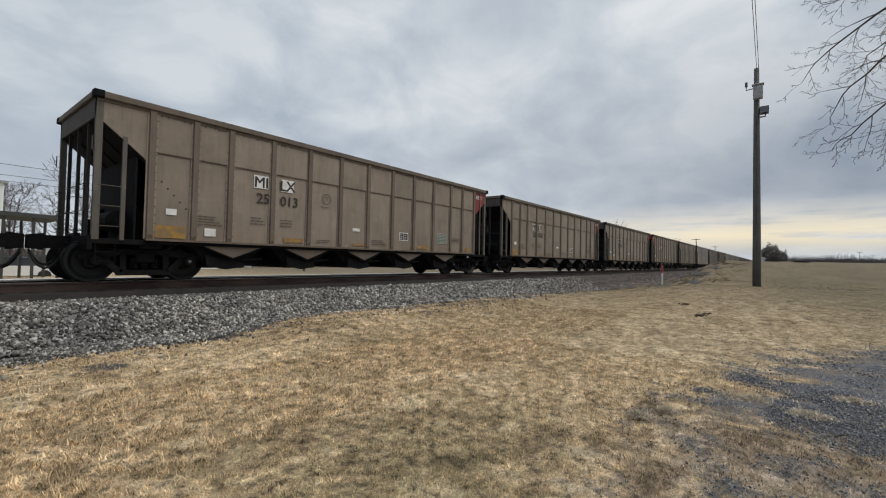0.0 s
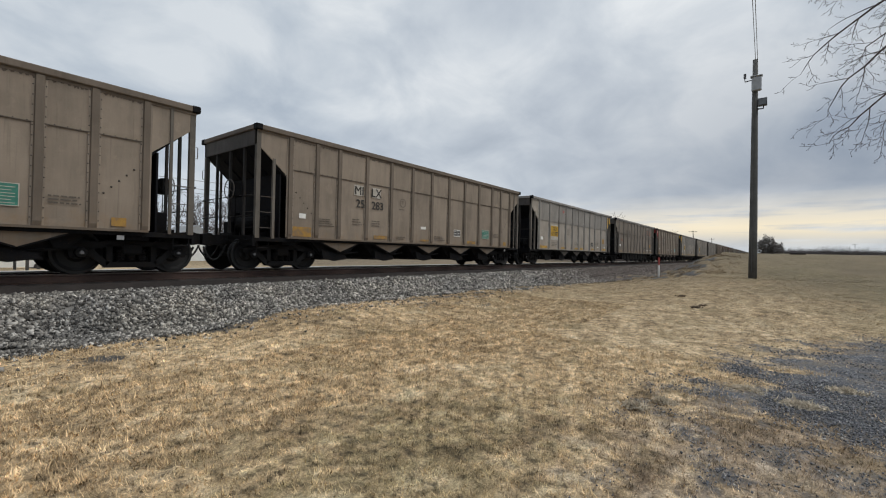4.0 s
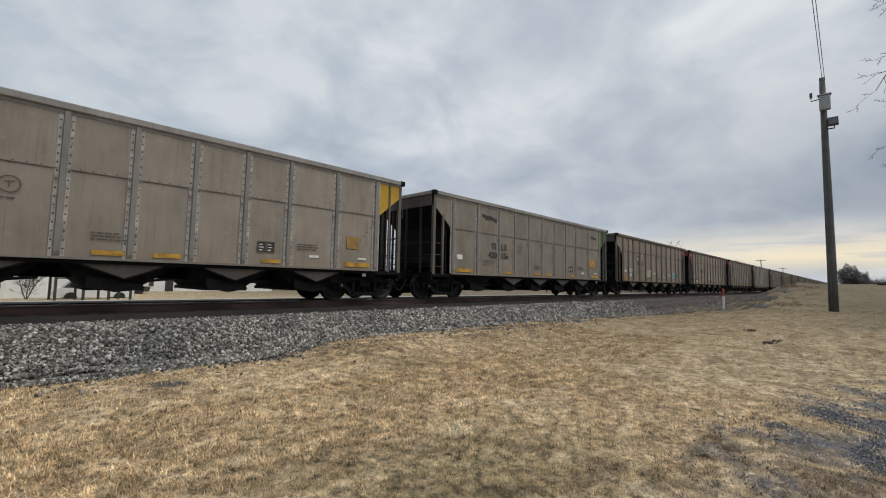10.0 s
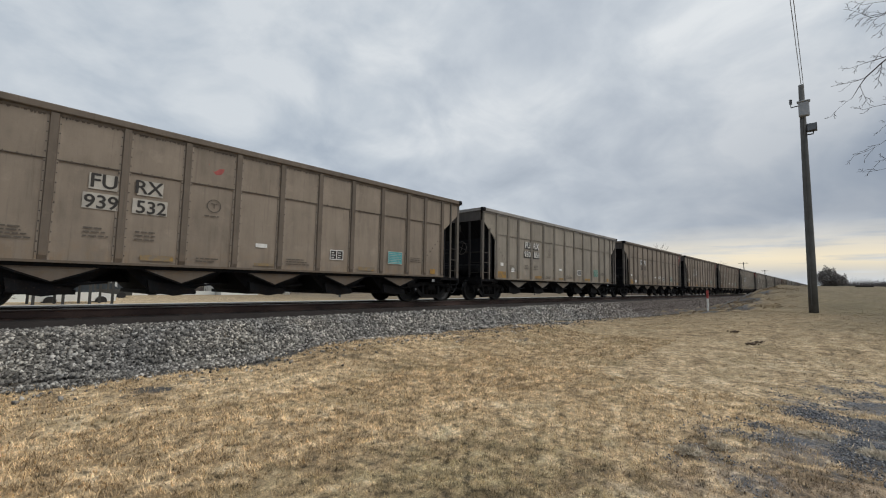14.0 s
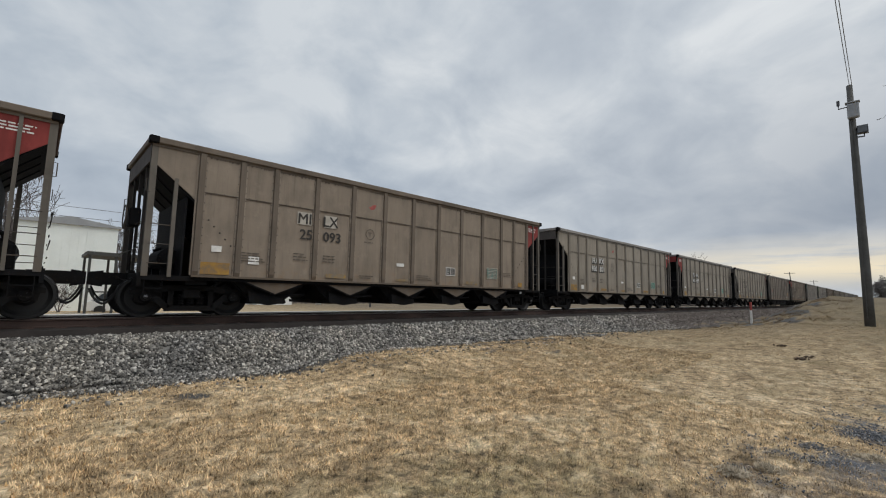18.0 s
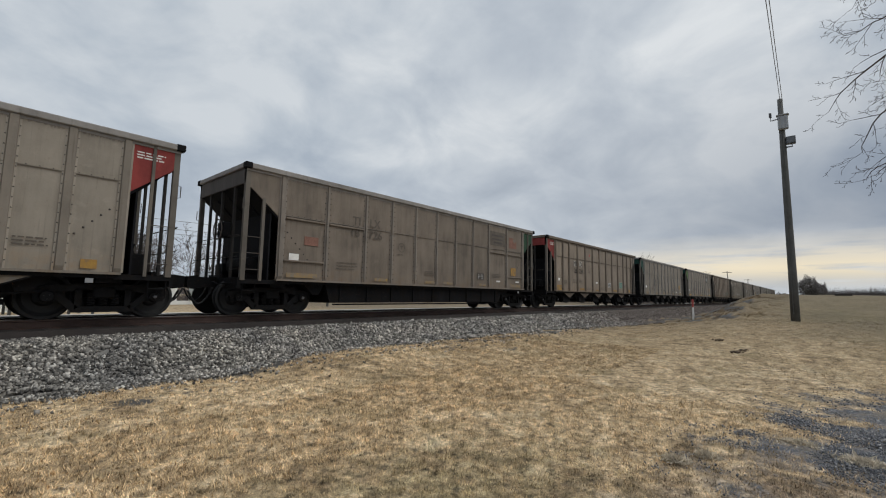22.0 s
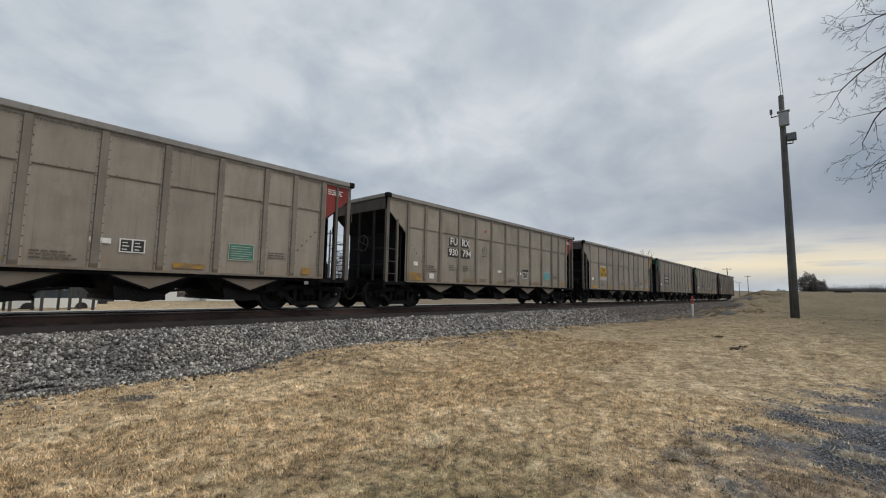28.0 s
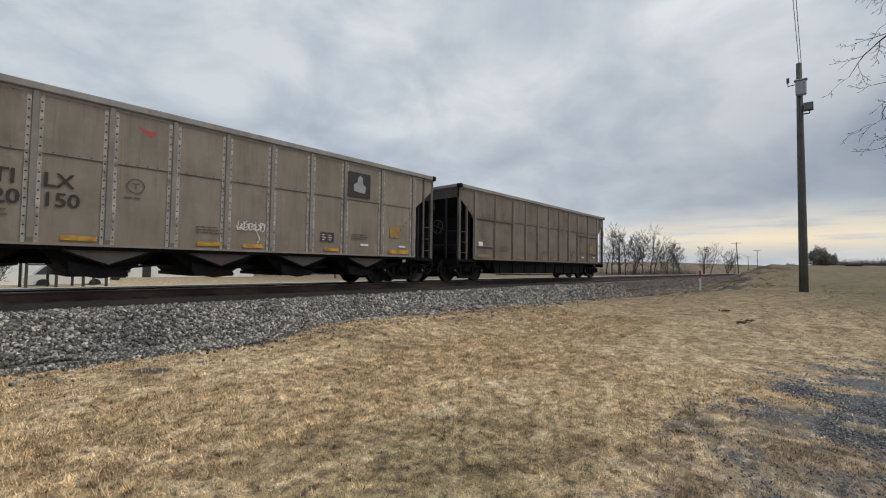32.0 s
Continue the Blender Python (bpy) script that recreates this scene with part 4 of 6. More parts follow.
def centre_sill_build(bm):
    box(bm, -7.2, 7.2, -0.28, 0.28, 0.56, 0.93)
    for s in (-1, 1):
        box(bm, s * 6.25 - 0.22, s * 6.25 + 0.22, -1.42, 1.42, 0.74, 0.93)
        prism(bm, [(s * 5.5, 0.93), (s * 4.7, 0.93), (s * 4.9, 0.55), (s * 5.1, 0.55)], -1.30, 1.30)


def tub_build(bm):
    """The deep bottom tub of a gondola, bevelled at its foot."""
    prism(bm, [(-4.75, 0.93), (4.75, 0.93), (4.55, 0.32), (-4.55, 0.32)], -1.36, 1.36)
    for i in range(9):
        x = -4.2 + i * 1.05
        box(bm, x - 0.03, x + 0.03, -1.40, -1.36, 0.34, 0.93)
    tube(bm, [(-4.4, -1.30, 0.27), (4.4, -1.30, 0.27)], 0.025, 6)


def pocket_build(bm):
    """A hopper pocket: sloped sheets to a narrow door at the bottom."""
    prism(bm, [(-1.09, 0.93), (1.09, 0.93), (0.30, 0.36), (-0.52, 0.36)], -1.20, 1.20)
    box(bm, -0.60, 0.34, -1.28, 1.28, 0.31, 0.40)
    prism(bm, [(-0.62, 0.62), (0.30, 0.44), (0.36, 0.34), (-0.10, 0.27), (-0.58, 0.36)], -1.36, -1.22)
    for y in (-0.62, 0.62):
        prism(bm, [(-0.55, 0.40), (-0.18, 0.30), (0.42, 0.30), (0.42, 0.40)], y - 0.5, y + 0.5)
    tube(bm, [(-0.5, -1.24, 0.42), (0.9, -1.24, 0.56)], 0.03, 6)


def chute_build(bm):
    """The light V-shaped sheet under the side sill."""
    prism(bm, [(-1.06, 0.91), (1.06, 0.91), (0.84, 0.875), (0.60, 0.80), (0.34, 0.69), (0.08, 0.56), (-0.08, 0.56), (-0.34, 0.69), (-0.60, 0.80), (-0.84, 0.875)], -1.47, -1.44)


def chute_edge_build(bm):
    for s in (-1, 1):
        beam(bm, (s * 0.84, -1.475, 0.87), (s * 0.02, -1.475, 0.555), 0.03, 0.03)


def side_frame_build(bm):
    """Cast side frame: bowed top, slanting legs, spring window, round bearing ends."""
    y0, y1 = -1.12, -0.98
    prism(bm, [(-1.18, 0.60), (-0.95, 0.66), (-0.45, 0.72), (0.45, 0.72), (0.95, 0.66), (1.18, 0.60), (1.18, 0.50), (0.75, 0.53), (0.40, 0.60), (-0.40, 0.60), (-0.75, 0.53), (-1.18, 0.50)], y0, y1)
    for s in (-1, 1):
        prism(bm, [(s * 0.74, 0.56), (s * 0.90, 0.52), (s * 0.50, 0.16), (s * 0.36, 0.20)], y0, y1)
        prism(bm, [(s * 0.36, 0.62), (s * 0.47, 0.62), (s * 0.47, 0.18), (s * 0.36, 0.18)], y0, y1)
        prism(bm, [(s * 0.70, 0.60), (s * 1.12, 0.60), (s * 1.08, 0.36), (s * 0.74, 0.36)], y0 + 0.01, y1 - 0.01)
    prism(bm, [(-0.52, 0.14), (0.52, 0.14), (0.40, 0.26), (-0.40, 0.26)], y0 - 0.02, y1 + 0.02)


def spring_build(bm):
    tube(bm, [(0.07 * math.cos(k * math.tau / 8), 0.07 * math.sin(k * math.tau / 8), 0.275 + 0.036 * k / 8) for k in range(57)], 0.014, 4)


def bearing_build(bm):
    turned(bm, [(-1.20, 0.05), (-1.20, 0.10), (-1.13, 0.12), (-0.97, 0.12), (-0.97, 0.06)], 14)


def bearing_cap_build(bm):
    """The bolt plate in the middle of a bearing's end, made pale as its glint."""
    turned(bm, [(-1.232, 0.012), (-1.230, 0.036), (-1.205, 0.040), (-1.195, 0.040)], 8)


def truck_build(bm):
    soft_box(bm, -0.19, 0.19, -1.15, 1.15, 0.42, 0.66, 0.03)
    box(bm, -0.3, 0.3, -0.3, 0.3, 0.64, 0.74)
    # block added behind the springs to keep the frame's window dark
    box(bm, -0.35, 0.35, -0.93, 0.93, 0.20, 0.44)
    for s in (-1, 1):
        box(bm, s * 0.38 - 0.05, s * 0.38 + 0.05, -0.95, 0.95, 0.36, 0.48)


def wheel_build(bm):
    for s in (-1, 1):
        prof = [(0.685, 0.48), (0.70, 0.485), (0.715, 0.465), (0.82, 0.455), (0.825, 0.40), (0.80, 0.375), (0.775, 0.33), (0.775, 0.20), (0.83, 0.15), (0.83, 0.02)]
        back = [(0.68, 0.02), (0.68, 0.40), (0.685, 0.48)]
        turned(bm, [(s * y, r) for y, r in back + prof[1:]], 30)
    tube(bm, [(0, -1.1, 0), (0, 1.1, 0)], 0.08, 12)
    for k in range(3):
        a = k * math.tau / 3
        for s in (-1, 1):
            tube(bm, [(0.05 * math.cos(a), s * 1.195, 0.05 * math.sin(a)), (0.05 * math.cos(a), s * 1.225, 0.05 * math.sin(a))], 0.014, 6)


FLIP = pose(0, 0, 0, 0, 0, 180)      # far side, or other end
MIRROR = Matrix.Diagonal((-1, 1, 1, 1))
wheels = []                          # (car index, wheel) for the turning


def text_mesh(words, size, spacing=1.0):
    """Bold block lettering, as one flat mesh."""
    key = "text_%s_%.2f" % (words, size)
    if key not in KIT:
        data = bpy.data.curves.new(key, "FONT")
        data.body, data.size, data.align_x, data.space_character, data.resolution_u = words, size, "CENTER", spacing, 3
        ob = new("lettering", data)
        bpy.context.view_layer.update()
        thin = bpy.data.meshes.new_from_object(ob.evaluated_get(bpy.context.evaluated_depsgraph_get()))
        bpy.data.objects.remove(ob)
        bm = bmesh.new()
        for i, (dx, dz) in enumerate(((0, 0), (-1, 0), (1, 0), (0, -1), (0, 1))):
            before = len(bm.verts)
            bm.from_mesh(thin)
            bm.verts.ensure_lookup_table()
            for v in bm.verts[before:]:
                v.co += Vector((dx * 0.020 * size, dz * 0.014 * size, 0.0006 * i))
        KIT[key] = finish(bm, "lettering", INK)
    return KIT[key]


def lettering(car, words, x, z, size, mat, depth=0.022, spacing=1.0):
    put("lettering", text_mesh(words, size, spacing), car, pose(x, FACE - depth, z, 90, 0, 0), "", [mat])


def patch(car, name, x0, x1, z0, z1, mat, depth=0.018, label=""):
    bm = bmesh.new()
    box(bm, x0, x1, FACE - depth, FACE - depth + 0.003, z0, z1)
    return part(name, bm, mat, car, label)


def bars(car, x0, x1, z0, rows, mat, pitch=0.065, name="stencil_block", depth=0.020, thick=0.028):
    """Rows of small writing that nobody could read."""
    rng = random.Random(int(x0 * 100) + rows)
    bm = bmesh.new()
    for r in range(rows):
        z, x = z0 + r * pitch, x0
        stop = x0 + (x1 - x0) * rng.uniform(0.7, 1.0)
        while x < stop - 0.02:
            w = rng.uniform(0.05, 0.17)
            box(bm, x, min(stop, x + w), FACE - depth, FACE - depth + 0.002, z, z + thick)
            x += w + 0.025
    part(name, bm, mat, car)["kind"] = "stuff"


def outline_strokes(car, name, strokes, mat, wide=0.03, depth=0.021):
    """Sprayed lines."""
    bm = bmesh.new()
    for layer, pts in enumerate(strokes):
        pairs = []
        lift = depth + 0.0005 * layer
        for i, (x, z) in enumerate(pts):
            a, b = pts[max(i - 1, 0)], pts[min(i + 1, len(pts) - 1)]
            nrm = Vector((a[1] - b[1], b[0] - a[0])).normalized() * wide / 2
            pairs.append([bm.verts.new((x + s * nrm.x, FACE - lift, z + s * nrm.y)) for s in (1, -1)])
        for (a, b), (c, e) in zip(pairs, pairs[1:]):
            bm.faces.new((a, c, e, b))
    ob = part(name, bm, mat, car)
    if name == "sprayed_tag":
        ob["kind"] = "stuff"


def squiggle(seed, x, z, wide, tall, loops):
    rng = random.Random(seed)
    out = []
    for i in range(loops):
        cx = x + wide * (i + 0.5) / loops
        a0, da = rng.uniform(0, 6), rng.choice((-1, 1)) * rng.uniform(4, 6.2)
        rx, rz = wide / loops * rng.uniform(0.45, 0.7), tall * rng.uniform(0.35, 0.55)
        out.append([(cx + rx * math.cos(a0 + da * k / 12), z + tall / 2 + rz * math.sin(a0 + da * k / 12)) for k in range(13)])
    return out


def scrawl(seed, x, z, wide, tall, letters):
    """Angular sprayed letters, crowded together."""
    rng = random.Random(seed)
    out = []
    for i in range(letters):
        x0, w = x + wide * i / letters, wide / letters * 1.25
        for _ in range(2):
            lift = rng.uniform(-0.12, 0.12) * tall
            out.append([(x0 + w * rng.uniform(0, 1), z + lift + tall * rng.uniform(0, 1)) for _ in range(rng.choice((3, 4)))])
        out.append([(x0 + w * 0.2, z), (x0 + w * rng.uniform(0.1, 0.4), z + tall * rng.uniform(0.8, 1.1))])
    return out


PAINT = {"A": (BROWN_GREY, BROWN_GREY), "B": (SILVER_GREY, SILVER_SOOT), "C": (DUSTY_GREY, DUSTY_GREY)}
# ribs take a darker tone than their sheets, except on C
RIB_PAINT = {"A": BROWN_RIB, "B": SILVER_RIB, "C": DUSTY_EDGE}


def build_car(k, kind, lead, trail, wheel_end, pale=False):
    """One open coal car with its lead end at negative x. lead, trail: paint of the end corners, None for the body's own."""
    words = {"A": ("dusty pale-brown" if pale else "grimy brown-grey") + " coal hopper car with ribbed sides", "B": "weathered light-grey coal hopper car with bolted ribs", "C": "dusty dark-grey coal gondola"}[kind]
    tint = {RED: "red", YELLOW: "yellow", GREEN: "green", DARK_GREEN: "dark green", TEAL: "teal"}
    ends = [tint[c] for c in (lead, trail) if c in tint]
    if ends:
        words += " and " + " and ".join(sorted(set(ends))) + " end corner" + ("s" if len(ends) > 1 else "")
    car = thing("coal_car", words, "freight car", "coal cars of the train")
    body, upper = PAINT[kind] if not pale else (PALE_BROWN, PALE_BROWN)
    if k in (10, 23, 24, 29, 30):
        body = upper = DULL_SILVER
    if k in (9, 28):
        body, upper = WARM_SILVER, WARM_SILVER
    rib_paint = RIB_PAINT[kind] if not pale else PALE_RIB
    ribs = RIBS[kind]
    for side in (Matrix.Identity(4), FLIP):
        for a, b in zip(ribs, ribs[1:]):
            x = (a + b) / 2
            put("side_panel", panel_mesh(b - a, SEAM[kind]), car, side @ pose(x, FACE, 0), "", [body, upper, SEAM_SHADE_GRIME if kind == "A" and not pale else rib_paint])
        for x in ribs:
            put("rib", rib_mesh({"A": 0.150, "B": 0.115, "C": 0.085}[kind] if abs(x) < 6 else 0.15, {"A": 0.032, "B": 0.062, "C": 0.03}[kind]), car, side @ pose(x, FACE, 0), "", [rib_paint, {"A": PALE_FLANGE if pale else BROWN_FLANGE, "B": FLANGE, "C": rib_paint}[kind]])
        if side != FLIP:
            put("bolt_pattern", bolts_mesh(kind), car, side)["kind"] = "stuff"
        put("top_chord", kit("top_chord", chord_build, CHORD), car, side, "", [BROWN_RIB if kind == "A" and not pale else CHORD])
        put("side_sill", kit("side_sill", sill_build, [POST, BLACK]), car, side, "", [rib_paint, BLACK])
    for which, end in ((lead, Matrix.Identity(4)), (trail, FLIP)):
        col = which or body
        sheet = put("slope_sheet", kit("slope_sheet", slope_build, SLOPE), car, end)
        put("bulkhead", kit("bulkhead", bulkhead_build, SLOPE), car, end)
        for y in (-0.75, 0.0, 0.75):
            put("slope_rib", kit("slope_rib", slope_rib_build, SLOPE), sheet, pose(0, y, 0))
        put("end_panel", kit("end_panel", end_panel_build, BROWN_GREY), car, end, "", [DARK_TEAL if which in (GREEN, TEAL, DARK_GREEN) else which if which else POST])
        put("end_chord", kit("end_chord", end_chord_build, CHORD), car, end, "", [BROWN_RIB if kind == "A" and not pale else CHORD])
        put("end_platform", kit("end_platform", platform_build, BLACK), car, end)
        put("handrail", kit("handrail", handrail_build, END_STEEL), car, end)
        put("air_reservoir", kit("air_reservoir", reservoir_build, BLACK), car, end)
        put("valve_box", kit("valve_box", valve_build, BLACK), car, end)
        put("coupler", kit("coupler", coupler_build, TRUCK), car, end)
        put("air_hose", kit("air_hose", hose_build, RUBBER), car, end)
        put("air_hose", kit("thin_hose", thin_hose_build, RUBBER), car, end)
        put("cut_lever", kit("cut_lever", cut_lever_build, BLACK), car, end)
        for y in (-0.80, 0.0, 0.80):
            put("end_post", kit("end_post", end_post_build, END_STEEL), car, end @ pose(0, y, 0))
        for name, build, mat in (("corner_panel", corner_build, BROWN_GREY), ("corner_post", post_build, POST), ("side_post", mid_post_build, POST), ("rim_cap", lip_build, BLACK),
                                 ("grab_iron", grab_build, POST), ("rung_0", rung_build, POST), ("rung_1", rung_build, POST), ("rung_2", rung_build, POST), ("end_rung_0", end_rung_build, END_STEEL), ("end_rung_1", end_rung_build, END_STEEL), ("end_rung_2", end_rung_build, END_STEEL), ("stirrup_step", step_build, BLACK)):
            rise = Matrix.Identity(4)
            if "rung_" in name:
                name, step = name.rsplit("_", 1)
                rise = pose(0, 0, 1.18 + 0.42 * int(step))
            over = [col] if name == "corner_panel" else [DUSTY_RIB] if name in ("corner_post", "side_post") else None
            mesh = kit(name, build, mat)
            if name == "side_post":
                build = tall_post_build
            other = kit(name + "_other", lambda bm, f=build: (f(bm), bmesh.ops.transform(bm, matrix=MIRROR, verts=bm.verts)), mat)
            put(name, mesh if end != FLIP else other, car, rise, "", over)
            put(name, other if end != FLIP else mesh, car, FLIP @ rise, "", over)
    end = Matrix.Identity(4) if wheel_end < 0 else FLIP
    gear = put("brake_box", kit("brake_box", brake_box_build, BLACK), car, end)
    put("brake_wheel", kit("brake_wheel", brake_wheel_build, POST), gear)
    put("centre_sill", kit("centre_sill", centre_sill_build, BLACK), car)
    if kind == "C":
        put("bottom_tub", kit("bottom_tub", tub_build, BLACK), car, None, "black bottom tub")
        for s, x0, x1 in ((-1, -6.2, -4.95), (-1, -4.8, -3.5), (1, 3.5, 4.8), (1, 4.95, 6.2)):
            z = 2.62 if s < 0 else 2.5
            bm = bmesh.new()
            soft_box(bm, x0, x1, FACE - 0.05, FACE, z, z + 0.05, 0.008)
            part("panel_bar", bm, body, car)
        for x0, x1 in ((-6.2, -4.95), (4.95, 6.2)):
            bm = bmesh.new()
            soft_box(bm, x0, x1, FACE - 0.05, FACE, 1.45, 1.50, 0.008)
            part("panel_bar", bm, body, car)
    else:
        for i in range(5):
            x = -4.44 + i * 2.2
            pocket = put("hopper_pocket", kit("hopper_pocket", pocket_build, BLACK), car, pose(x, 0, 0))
            if -3 < x < 5 or kind == "A":
                for side in (Matrix.Identity(4), FLIP):
                    put("chute_sheet", kit("chute_sheet", chute_build, BROWN_GREY), pocket, side, "", [POST if kind == "B" else rib_paint])
                    put("chute_edge", kit("chute_edge", chute_edge_build, BLACK), pocket, side)
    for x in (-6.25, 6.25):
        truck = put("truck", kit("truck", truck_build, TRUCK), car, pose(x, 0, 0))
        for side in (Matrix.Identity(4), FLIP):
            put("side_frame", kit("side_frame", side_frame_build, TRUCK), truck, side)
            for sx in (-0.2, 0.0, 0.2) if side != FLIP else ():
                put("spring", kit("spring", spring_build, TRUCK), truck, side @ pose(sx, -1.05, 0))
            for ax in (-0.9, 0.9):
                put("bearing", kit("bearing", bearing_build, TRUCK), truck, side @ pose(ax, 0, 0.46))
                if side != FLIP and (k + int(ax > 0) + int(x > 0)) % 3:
                    put("bearing_cap", kit("bearing_cap", bearing_cap_build, GLINT_CAP), truck, side @ pose(ax, 0, 0.46))
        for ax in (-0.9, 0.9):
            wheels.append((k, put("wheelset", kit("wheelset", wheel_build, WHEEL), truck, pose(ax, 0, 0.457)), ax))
    return car


def mark_car(k, car, kind, style, text, extra):
    """Lettering, placards, tape and stencils of the side that faces the lawn."""
    if kind == "A":
        patch(car, "yellow_patch", -6.22, -5.60, 0.99, 1.27, ORANGE, 0.016, "worn orange-yellow paint patch")
        for x0, x1, h in ((-3.08, -2.46, 0.12), (-0.66, -0.14, 0.07), (2.55, 3.2, 0.12)):
            patch(car, "reflective_tape", x0, x1, 1.03, 1.03 + h, RUBBED if k % 2 else ORANGE)
        patch(car, "reflective_tape", 5.74, 6.0, 1.02, 1.20, ORANGE)
        patch(car, "label_card", -6.02, -5.80, 1.52, 1.66, WHITE)
        bars(car, -5.35, -4.75, 1.34, 4, FADED)
        bars(car, -4.05, -3.62, 1.46, 3, FADED, 0.08)
        bars(car, -3.2, -2.75, 1.46, 3, FADED, 0.08)
        bars(car, -2.0, -1.4, 1.06, 2, FADED)
        bars(car, 0.2, 0.9, 1.10, 3, FADED)
        bars(car, 4.75, 5.25, 1.40, 3, FADED)
        if k % 3 != 1:
            patch(car, "label_card", -5.18, -4.92, 1.08 + 0.1 * (k % 3), 1.27 + 0.1 * (k % 3), WHITE)
        patch(car, "label_card", -0.64, -0.34, 1.50, 1.60, WHITE)
        plate_x, plate_z = 1.54, 1.31
        if k != 1 and k != 2:
            placard = patch(car, "placard", 3.74, 4.36, 1.30, 1.70, CYAN if k in (7, 11, 12, 13, 27) else DIM_JADE if k in (0, 15, 16, 17) else JADE, 0.018, "striped turquoise placard")
            bm = bmesh.new()
            for i in range(6):
                box(bm, 3.79, 4.31 - 0.05 * (i in (1, 4)), FACE - 0.021, FACE - 0.019, 1.338 + i * 0.058, 1.351 + i * 0.058)
            part("stencil_block", bm, PALE_GROUND, placard)["kind"] = "stuff"
            bm = bmesh.new()
            for x0, x1, z0, z1 in ((3.735, 4.365, 1.290, 1.306), (3.735, 4.365, 1.694, 1.710), (3.735, 3.751, 1.306, 1.694), (4.349, 4.365, 1.306, 1.694)):
                box(bm, x0, x1, FACE - 0.0205, FACE - 0.017, z0, z1)
            part("placard_border", bm, PALE_GROUND, placard)
        emblem_x, emblem_z = -1.68, 2.40
    else:
        for x0, x1 in ((-6.1, -5.15), (-3.0, -2.45), (-0.62, -0.08), (0.42, 0.95), (2.75, 3.25), (5.2, 6.1)):
            patch(car, "reflective_tape", x0, x1, 1.02, 1.02 + (0.13 if abs(x0) > 4 else 0.10), STRIPE if kind == "B" and k not in (23, 29) else RUBBED)
        bars(car, -4.5, -3.7, 1.16 if style.endswith("sign") else 1.34, 3, FADED, 0.09)
        bars(car, -0.65, -0.05, 1.32, 3, FADED)
        bars(car, 3.7, 4.5, 1.42, 3, FADED)
        patch(car, "label_card", -6.05, -5.75, 1.50, 1.68, WHITE)
        patch(car, "label_card", 4.05, 4.35, 1.22, 1.29, WHITE)
        patch(car, "label_card", 5.65, 5.95, 1.24, 1.30, WHITE)
        patch(car, "orange_emblem", 5.25, 5.68, 1.55, 1.92, ORANGE, 0.018, "faded orange emblem")
        plate_x, plate_z = 2.62, 1.28
        emblem_x, emblem_z = -1.84, 2.22
    card = patch(car, "data_plate", plate_x, plate_x + 0.46, plate_z, plate_z + 0.29, WHITE if kind == "A" else FADED, 0.016)
    bm = bmesh.new()
    for i, (x0, x1) in enumerate(((0.025, 0.215), (0.245, 0.435))):
        box(bm, plate_x + x0, plate_x + x1, FACE - 0.0195, FACE - 0.017, plate_z + 0.025, plate_z + 0.265)
    part("plate_field", bm, INK, card)
    bm = bmesh.new()
    for i in range(3):
        for x0 in (0.05, 0.27):
            box(bm, plate_x + x0, plate_x + x0 + 0.09 + 0.03 * (i % 2), FACE - 0.0215, FACE - 0.0197, plate_z + 0.055 + 0.07 * i, plate_z + 0.075 + 0.07 * i)
    part("stencil_block", bm, WHITE, card)["kind"] = "stuff"
    if k in (26, 27):
        patch(car, "label_card", plate_x - 0.50, plate_x - 0.14, plate_z + 0.16, plate_z + 0.27, WHITE)
    if k == 27:
        patch(car, "dark_card", plate_x - 0.04, plate_x + 0.54, plate_z + 0.34, plate_z + 0.43, INK)
    # ring emblem
    ring = [[(emblem_x + 0.15 * math.cos(i * math.tau / 20), emblem_z + 0.15 * math.sin(i * math.tau / 20)) for i in range(21)], [(emblem_x - 0.07, emblem_z + 0.05), (emblem_x + 0.07, emblem_z + 0.05)], [(emblem_x, emblem_z + 0.05), (emblem_x, emblem_z - 0.06)]]
    outline_strokes(car, "ring_emblem", ring, FADED, 0.022)
    bars(car, emblem_x - 0.2, emblem_x + 0.2, emblem_z - 0.26, 1, FADED)
    # small coral emblem high on one panel
    if k in (1, 5, 8, 11, 12, 13, 16, 17, 18, 20, 22, 26, 27, 28, 30):
        ex, ez = (-1.66, 3.28) if kind == "A" else (-2.72 if k in (5, 8, 28) else -1.66, 3.42)
        bm = bmesh.new()
        pts = [(-0.19, 0.11), (-0.06, 0.04), (0.05, 0.03), (0.17, 0.06), (0.15, -0.02), (0.09, -0.10), (-0.02, -0.12), (-0.10, -0.04)]
        bm.faces.new([bm.verts.new((ex + x, FACE - 0.018, ez + z)) for x, z in pts])
        part("coral_emblem", bm, CORAL, car)
    patch(car, "reflector_plate", 5.84, 5.97, 0.74, 0.83, GALVANISED, 0.02)
